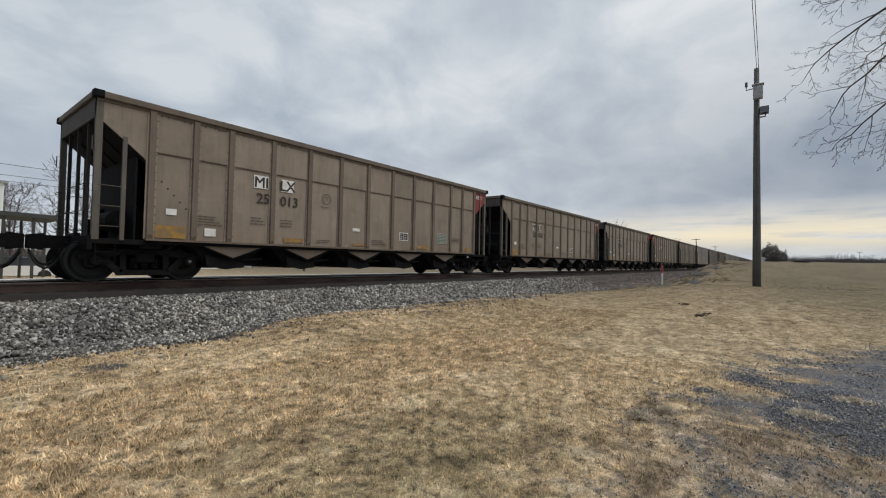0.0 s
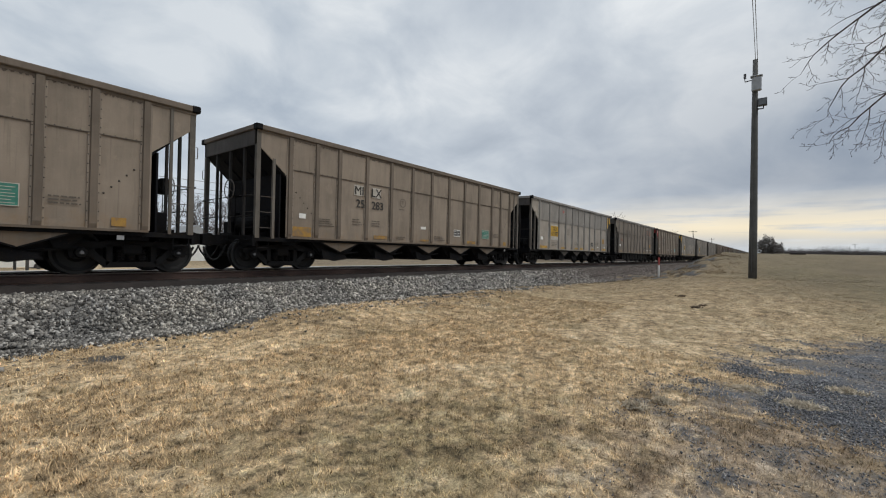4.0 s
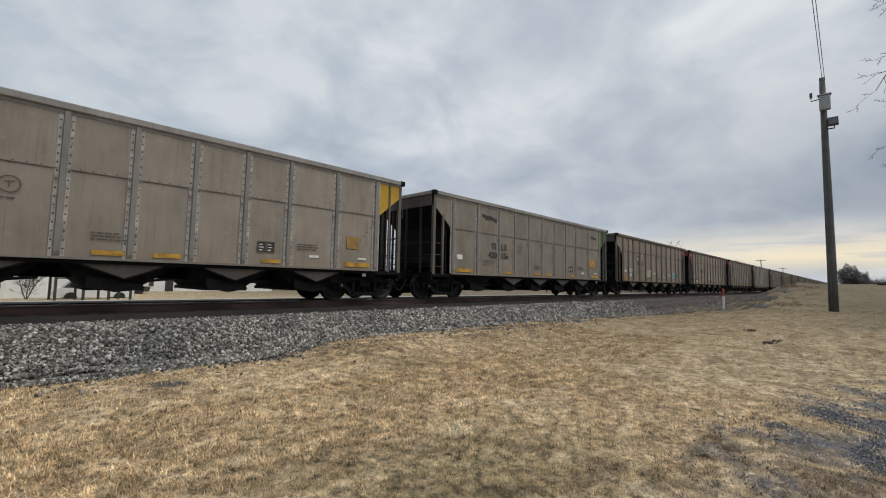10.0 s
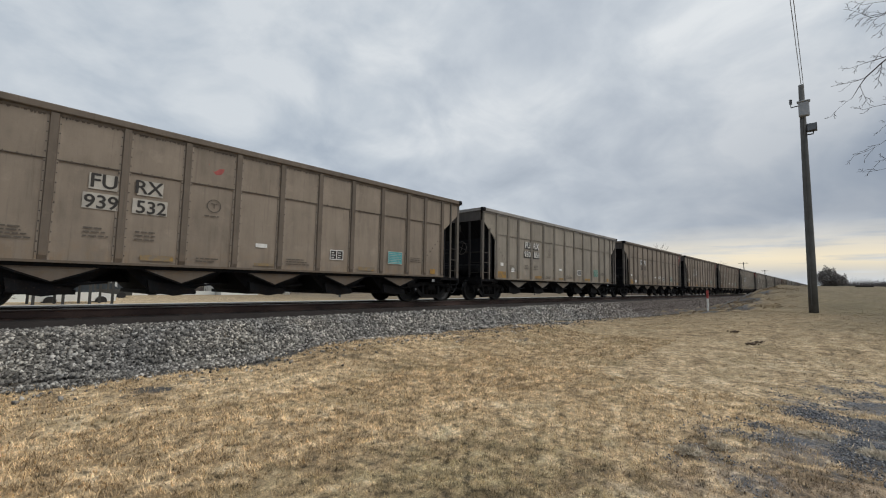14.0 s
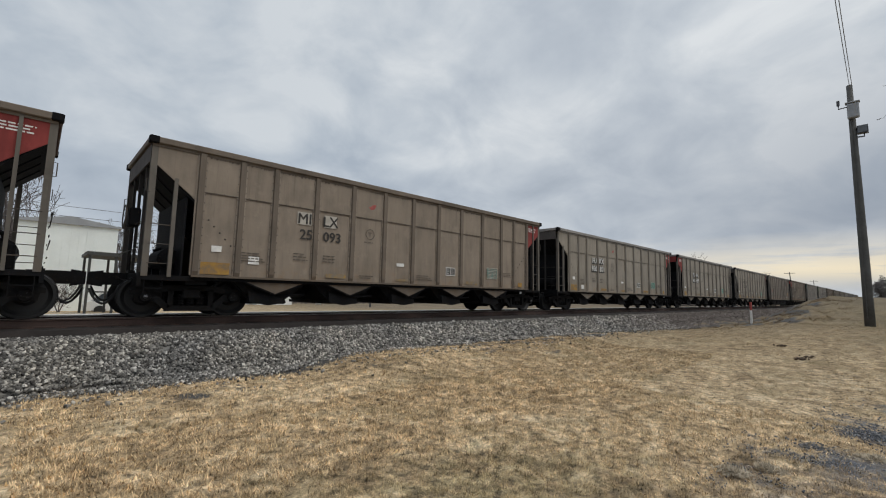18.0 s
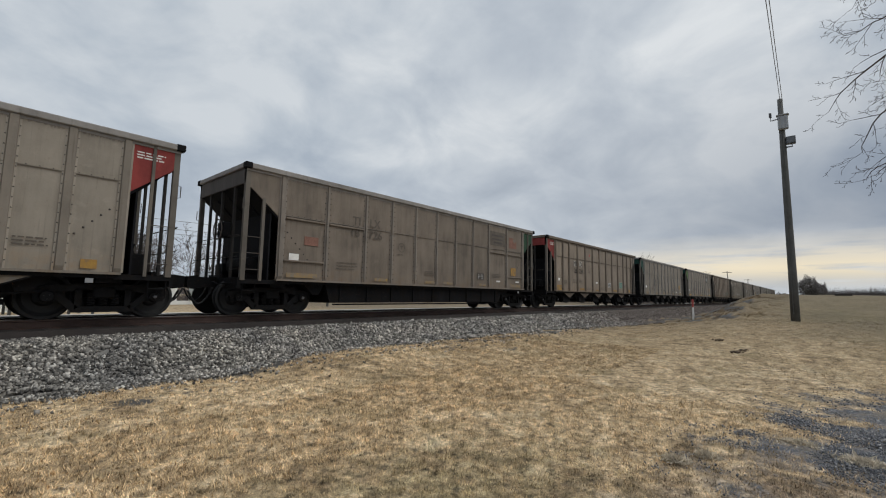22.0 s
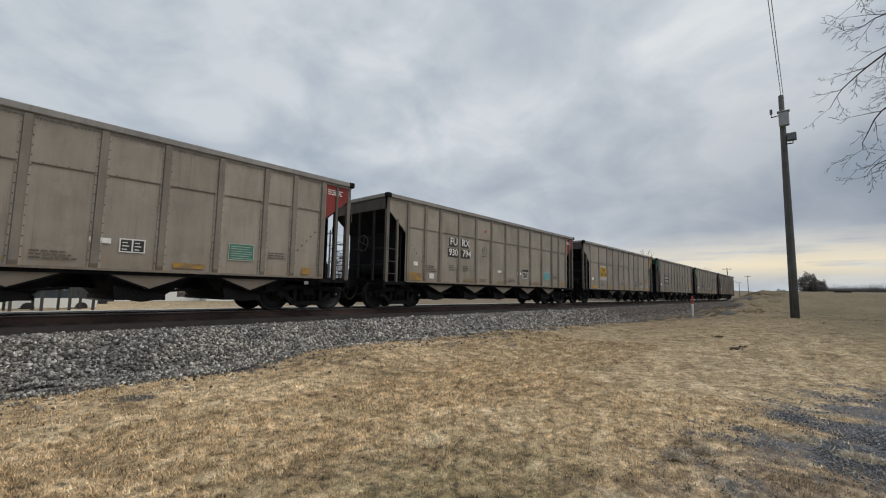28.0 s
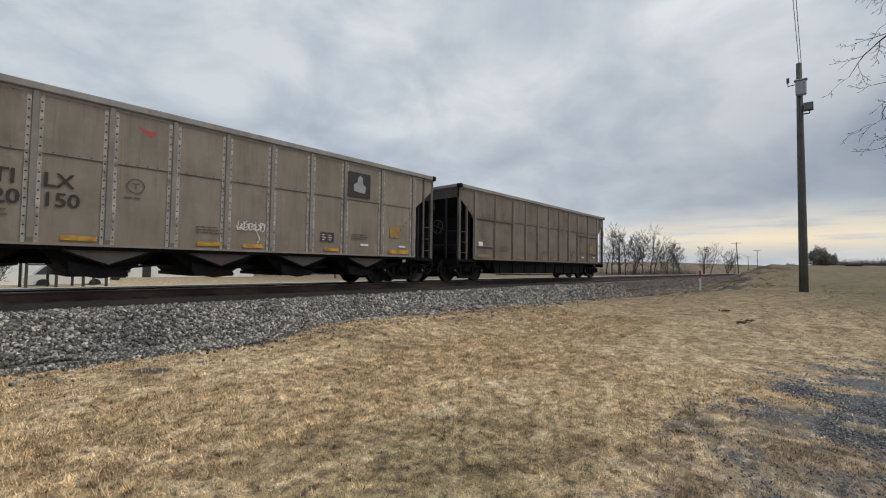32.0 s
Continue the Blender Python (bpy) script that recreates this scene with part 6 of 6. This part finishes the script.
def build_far_trees():
    kits = []
    for i, (tall, slim) in enumerate(((10.0, 0.2), (9.0, 0.35), (7.5, 0.3), (6.0, 0.45), (11.0, 0.15))):
        stem, out = tree_kit(100 + i, tall, 4, slim)
        kits.append((limbs_mesh("trunk", stem, FAR_BARK, 7), limbs_mesh("crown", out, FAR_BARK, 3, 0.013)))
    heights = [max(v.co.z for v in crown.vertices) for _, crown in kits]
    rng = random.Random(8)
    rows = []
    # beside the line, far down the track: bearing and distance
    for b, r, kind, size in ((21.0, 118, 4, 0.85), (20.3, 112, 0, 1.0), (19.6, 116, 1, 0.95), (18.9, 110, 2, 1.05), (18.0, 120, 3, 1.1), (17.0, 125, 2, 0.9), (16.0, 116, 0, 0.98), (15.6, 122, 4, 0.85),
                             (14.4, 118, 3, 0.95), (13.7, 112, 2, 0.9), (13.0, 116, 3, 1.05), (10.6, 118, 1, 0.75), (10.0, 116, 0, 0.75), (8.4, 124, 3, 0.95), (7.7, 120, 2, 0.75),
                             (24.5, 125, 1, 0.9), (23.0, 118, 4, 0.9), (27.0, 130, 0, 0.9), (31.0, 120, 1, 0.9), (36.0, 110, 2, 1.0)):
        x, y = r * math.cos(radians(b)), r * math.sin(radians(b))
        rise = float(np.interp(b, [7.7, 8.4, 10.1, 12.0, 13.5, 14.5, 15.8, 18.0, 20.3, 23.0], [0.044, 0.038, 0.065, 0.045, 0.058, 0.050, 0.086, 0.074, 0.088, 0.078]))
        tall = (rise * r + 1.6 - float(ground_height(x, y))) * min(1.0, 0.25 + 0.75 * size) * 1.14
        rows.append((x, y, kind, tall / heights[kind] / 1.15))
    # behind the track, opposite the lawn
    for x, y, kind, size in ((-9, 62, 4, 1.25), (-4.5, 58, 0, 1.35), (-2.0, 50, 1, 1.25), (1.2, 36.5, 3, 0.34), (8, 70, 1, 1.0), (11.5, 66, 0, 1.1), (14, 72, 2, 1.2), (17, 68, 3, 1.3), (19, 74, 1, 1.0), (22, 66, 2, 1.15), (26, 72, 4, 0.9),
                             (30, 70, 3, 1.3), (35, 76, 1, 1.0), (41, 72, 2, 1.2), (48, 78, 0, 0.9), (57, 80, 1, 1.0), (68, 84, 2, 1.1), (80, 88, 0, 0.9), (12.8, 60, 3, 1.0), (16, 61, 3, 1.15), (-14, 66, 1, 1.2), (-22, 60, 0, 1.2)):
        rows.append((x, y, kind, size))
    for x, y, kind, size in rows:
        tree = thing("bare_tree", "bare grey-brown tree standing beyond the railway", "tree", "bare trees behind the railway", at=pose(x, y, float(ground_height(x, y)) - 0.1, 0, 0, rng.uniform(0, 360)) @ Matrix.Scale(size * 1.15, 4))
        put("trunk", kits[kind][0], tree)
        put("crown", kits[kind][1], tree)


build_far_trees()


def clumps(name, centre, spread, count, size, mat, seed):
    """Leaf or twig clumps: many small turned triangles with an uneven outline."""
    rng = np.random.default_rng(seed)
    d = rng.normal(size=(count, 3))
    d /= np.linalg.norm(d, axis=1)[:, None]
    bulge = 1 + 0.20 * np.sin(d[:, 0] * 5 + seed) * np.cos(d[:, 2] * 4 + seed) + 0.12 * np.sin(d[:, 1] * 9)
    c = np.asarray(centre) + d * bulge[:, None] * np.asarray(spread) * rng.uniform(0.25, 1.0, (count, 1)) ** 0.5
    v = c[:, None, :] + rng.normal(0, size, (count, 3, 3))
    return joined(name, v.reshape(-1, 3), np.arange(count * 3).reshape(-1, 3), mat)


def build_bushes():
    bush = thing("evergreen_bush", "dark rounded evergreen tree beyond the bank", "bush")
    bx, by = 92.0, 0.8
    g = float(ground_height(bx, by))
    bm = bmesh.new()
    tube(bm, [(bx, by, g - 0.2), (bx, by, g + 2.2)], 0.12, 6)
    part("stem", bm, BARK, bush)
    put("foliage", clumps("foliage", (bx, by + 0.3, g + 1.7), (1.6, 1.35, 1.7), 8000, 0.062, HAZY_TWIG, 2), bush)
    put("foliage", clumps("foliage", (bx, by - 1.1, g + 1.1), (1.4, 1.0, 1.2), 4500, 0.06, HAZY_TWIG, 3), bush)
    low = thing("evergreen_bush", "low dark evergreen shrub beyond the bank", "bush")
    put("foliage", clumps("foliage", (88, 4.6, 1.9), (1.2, 1.1, 0.9), 2400, 0.06, HAZY_TWIG, 4), low)
    ever = thing("evergreen_bush", "dark green conifer beside the pale building", "bush")
    bm = bmesh.new()
    tube(bm, [(-3.4, 44, -0.4), (-3.4, 44, 3)], 0.14, 6)
    part("stem", bm, BARK, ever)
    put("foliage", clumps("foliage", (-3.4, 44, 2.4), (1.7, 1.7, 2.4), 2600, 0.18, EVERGREEN, 5), ever)
    hedge = thing("hedge", "low grey leafless hedge beyond the railway", "hedge")
    for i, x in enumerate((5.6, 6.6, 7.6, 8.5)):
        put("shrub", clumps("shrub", (x, 53.5, 0.25), (0.75, 0.6, 0.95 - 0.12 * i), 1500, 0.07, FAR_BARK, 50 + i), hedge)
    # brush and distant woods
    rng = np.random.default_rng(6)
    for name, label, x0, x1, y0, y1, count, tall in (("brush", "leafless brush along the far field", -20, 95, 60, 86, 9000, 2.6), ("far_woods", "hazy leafless woods on the skyline", 210, 330, -75, 4, 42000, 5.6),
                                                     ("brush", "leafless brush beside the railway", 100, 126, 24, 52, 3500, 2.6), ("far_woods", "hazy leafless woods on the skyline", -260, 260, 230, 300, 9000, 8.0)):
        x, y = rng.uniform(x0, x1, count), rng.uniform(y0, y1, count)
        h = tall * rng.uniform(0.35, 1.0, count) * (0.75 + 0.35 * np.sin(x * 0.21) * np.sin(y * 0.17 + x * 0.05))
        z = ground_height(x, y)
        w = 0.018 * tall
        a = np.stack([x - w, y, z], 1)
        b = np.stack([x + w, y + w, z], 1)
        lean = rng.normal(0, 0.18, (count, 2)) * h[:, None]
        c = np.stack([x + lean[:, 0], y + lean[:, 1], z + h], 1)
        v = np.stack([a, b, c], 1).reshape(-1, 3)
        tagged(new(name, joined(name, v, np.arange(len(v)).reshape(-1, 3), FAR_BARK)), label, "brush", kind="stuff")


build_bushes()


# ---- beyond the railway ----
def wall_box(parent, name, x0, x1, y0, y1, z0, z1, mat):
    """A building's wall with standing seams on its track side."""
    outline = [(x1, y1), (x0, y1), (x0, y0)]
    x = x0 + 0.2
    while x < x1 - 0.1:
        outline += [(x - 0.02, y0), (x - 0.02, y0 - 0.025), (x + 0.02, y0 - 0.025), (x + 0.02, y0)]
        x += 0.45
    outline.append((x1, y0))
    bm = bmesh.new()
    low, high = [[bm.verts.new((a, b, z)) for a, b in outline] for z in (z0, z1)]
    for i in range(len(outline)):
        bm.faces.new((low[i - 1], low[i], high[i], high[i - 1]))
    bm.faces.new(high)
    return part(name, bm, mat, parent)


def build_buildings():
    g = -0.2
    big = thing("pale_building", "tall pale green-white metal building", "building")
    wall_box(big, "wall", -1.3, 4.3, 41, 52, g, 6.15, PALE_GREEN)
    bm = bmesh.new()
    prism(bm, [(-1.5, 6.15), (4.5, 6.15), (4.5, 6.25), (1.5, 6.75), (-1.5, 6.25)], 40.8, 52.2)
    part("roof", bm, ROOFING, big)
    for x in (0.2, 2.6):
        bm = bmesh.new()
        box(bm, x, x + 1.4, 40.93, 40.97, g, g + 2.2)
        part("door", bm, SIDING, big)
    shed = thing("shed", "long white shed with a dark doorway", "shed")
    wall_box(shed, "wall", 9.6, 17.7, 57, 61, g, 2.5, SIDING)
    bm = bmesh.new()
    prism(bm, [(9.4, 2.5), (17.9, 2.5), (13.6, 3.3)], 56.8, 61.2)
    part("roof", bm, ROOFING, shed)
    bm = bmesh.new()
    prism(bm, [(13.2, g), (14.0, g), (14.0, 1.5), (13.8, 1.75), (13.4, 1.75), (13.2, 1.5)], 56.93, 56.97)
    part("doorway", bm, SHADE, shed)
    for x, wide in ((10.3, 0.8), (11.6, 0.5), (15.6, 0.9)):
        bm = bmesh.new()
        box(bm, x, x + wide, 56.93, 56.97, 0.45, 1.35)
        window = part("window", bm, GALVANISED, shed)
        bm = bmesh.new()
        box(bm, x + 0.06, x + wide - 0.06, 56.91, 56.925, 0.51, 1.29)
        part("pane", bm, GLASS, window)
    low = thing("low_wall", "low white wall beside the shed", "wall")
    bm = bmesh.new()
    box(bm, 17.8, 20.5, 57.6, 57.9, g, 0.35)
    part("masonry", bm, SIDING, low)
    grey_house = thing("house", "pale grey house with a dark window", "house")
    wall_box(grey_house, "wall", 20.6, 25.2, 56, 62, g, 2.8, SIDING)
    bm = bmesh.new()
    prism(bm, [(20.3, 2.8), (25.5, 2.8), (22.9, 4.3)], 55.8, 62.2)
    part("roof", bm, ROOFING, grey_house)
    for x in (21.3, 23.6):
        window = part("window", (lambda bm: (box(bm, x, x + 0.9, 55.92, 55.97, 0.8, 1.8), bm)[1])(bmesh.new()), WHITE, grey_house)
        bm = bmesh.new()
        box(bm, x + 0.07, x + 0.83, 55.90, 55.915, 0.87, 1.73)
        part("pane", bm, GLASS, window)
    tank = thing("gas_tank", "white upright gas tank with a rounded top", "tank")
    bm = bmesh.new()
    turned(bm, [(0.0, 0.02), (0.05, 0.45), (1.25, 0.45), (1.5, 0.36), (1.62, 0.08)], 14)
    ob = part("shell", bm, SIDING, tank, "", True)
    ob.matrix_basis = pose(29.6, 57, g, 90, 0, 0)
    port = thing("carport", "dark flat-roofed open carport on steel legs", "carport")
    bm = bmesh.new()
    prism(bm, [(1.9, 3.42), (5.4, 3.30), (5.4, 3.52), (1.9, 3.60)], 30, 34)
    part("roof", bm, DARK_STEEL, port)
    for x in (2.05, 3.2, 4.3, 5.3):
        for y in (30.2, 33.8):
            bm = bmesh.new()
            beam(bm, (x, y, g), (x, y, 3.4), 0.12, 0.12)
            part("leg", bm, DARK_STEEL, port)
    for z in (1.4, 2.4):
        bm = bmesh.new()
        beam(bm, (2.0, 30.2, z), (5.3, 30.2, z), 0.08, 0.1)
        part("rail", bm, DARK_STEEL, port)
    for x, y, name, label, mat in ((8.0, 50, "parked_car", "dark grey car parked beyond the railway", DARK_STEEL), (4.6, 38, "parked_car", "white car parked under the carport side", SIDING)):
        auto = thing(name, label, "car", at=pose(x, y, g))
        bm = bmesh.new()
        prism(bm, [(-2.1, 0.3), (2.1, 0.3), (2.15, 0.75), (1.2, 0.9), (-1.9, 0.92), (-2.15, 0.7)], -0.85, 0.85)
        part("body", bm, mat, auto)
        bm = bmesh.new()
        prism(bm, [(-1.7, 0.92), (1.1, 0.9), (0.5, 1.42), (-1.2, 1.45)], -0.75, 0.75)
        part("cabin", bm, GLASS, auto)
        for wx in (-1.3, 1.3):
            for wy in (-0.88, 0.88):
                bm = bmesh.new()
                tube(bm, [(wx, wy - 0.1, 0.32), (wx, wy + 0.1, 0.32)], 0.32, 12)
                part("wheel", bm, RUBBER, auto)
    fence = thing("fence", "grey pipe fence beyond the railway", "fence")
    for i in range(12):
        bm = bmesh.new()
        beam(bm, (-2 + i * 0.9, 47, g), (-2 + i * 0.9, 47, 1.55 if i % 3 else 2.2), 0.13, 0.13)
        part("post", bm, DARK_STEEL, fence)
        if i % 3 == 0:
            bm = bmesh.new()
            beam(bm, (-2 + i * 0.9, 46.95, 1.9), (-1.1 + i * 0.9, 46.95, g), 0.09, 0.08)
            part("brace", bm, DARK_STEEL, fence)
    for z in (0.5, 1.2):
        bm = bmesh.new()
        beam(bm, (-2, 47, z), (7.9, 47, z), 0.06, 0.05)
        part("rail", bm, DARK_STEEL, fence)


build_buildings()


def build_power_line():
    rows = [(x, 46.0) for x in (-62, -18, 31, 78)]
    for i, (x, y) in enumerate(rows):
        pole = thing("utility_pole", "wooden power pole with a crossarm behind the railway", "utility pole", "power poles", at=pose(x, y, 0))
        bm = bmesh.new()
        tube(bm, [(0, 0, -0.5), (0, 0, 9.0)], [0.15, 0.10], 8)
        part("shaft", bm, POLE_WOOD, pole)
        bm = bmesh.new()
        beam(bm, (0, -0.9, 8.6), (0, 0.9, 8.6), 0.12, 0.1, (1, 0, 0))
        part("crossarm", bm, POLE_WOOD, pole)
    for z, dy in ((8.45, -0.8), (7.75, 0.0), (7.30, 0.1)):
        wire = thing("power_line", "thin dark power line behind the railway", "wire", "power lines")
        for (xa, ya), (xb, yb) in zip(rows, rows[1:]):
            bm = bmesh.new()
            tube(bm, [(xa + (xb - xa) * i / 10, ya + dy, z - 1.6 * (i / 10) * (1 - i / 10)) for i in range(11)], 0.022, 4)
            part("span", bm, CABLE, wire)
    for b, r, tall, lean in ((7.35, 140, 8.8, -0.5), (5.7, 200, 9.0, 0.0), (6.5, 215, 7.0, 0.0), (15.0, 150, 6.0, 0.0), (-6.1, 330, 9.0, 0.0), (-7.0, 340, 7.5, 0.0)):
        x, y = r * math.cos(radians(b)), r * math.sin(radians(b))
        pole = thing("utility_pole", "distant leaning wooden power pole" if lean else "distant wooden power pole", "utility pole", "distant poles", at=pose(x, y, float(ground_height(x, y))))
        bm = bmesh.new()
        tube(bm, [(0, 0, -0.5), (0, -lean, tall)], [0.13, 0.09], 6)
        part("shaft", bm, POLE_WOOD, pole)
        bm = bmesh.new()
        beam(bm, (0, -1.1 - lean, tall - 0.3), (0, 1.1 - lean, tall - 0.3), 0.11, 0.11, (1, 0, 0))
        part("crossarm", bm, POLE_WOOD, pole)


build_power_line()


# time, and how far the train lags behind an even pace
SURGE = ((0, -0.03), (1, 0.21), (2, 0.25), (3.5, 0.15), (5, 0.08), (6, 0.13), (7, 0.19), (8, 0.11), (9, -0.08), (10, -0.14), (11, 0.08), (12, 0.09), (13, 0.05), (14, 0.06),
         (15.5, 0.05), (17, 0.05), (18, 0.21), (19, 0.19), (20, 0.20), (21, 0.08), (22, 0.02), (23, 0.09), (24, -0.08), (25, -0.01), (26.5, -0.12), (28, -0.22), (29, -0.19), (30, -0.11), (31, -0.10), (32, -0.10))


def motions():
    """The train runs through at a nearly even pace; the wheels of a car turn while it is near."""
    for k, car in cars:
        walk(car, [(t, pose(LEAD + PITCH * k + PITCH / 2 - SPEED * t + lag, YT, ZR)) for t, lag in SURGE])
    step = math.degrees(SPEED / 0.457) / FPS
    rate = math.degrees(SPEED / 0.457)
    for k, wheel, ax in wheels:
        t0 = max(0.0, (LEAD + PITCH * k - 30) / SPEED)
        t1 = min(32.0, (LEAD + PITCH * k + 18) / SPEED)
        rows = [(0.0, pose(ax, 0, 0.457))]
        angle, t = 0.0, t0
        while t < t1:
            if t > rows[-1][0] + 0.01:
                rows.append((t, pose(ax, 0, 0.457, 0, -angle, 0)))
            angle += step
            t += step / rate
        if rows[-1][0] < 31.99:
            rows.append((32.0, pose(ax, 0, 0.457, 0, -(angle - step), 0)))
        walk(wheel, rows)


motions()
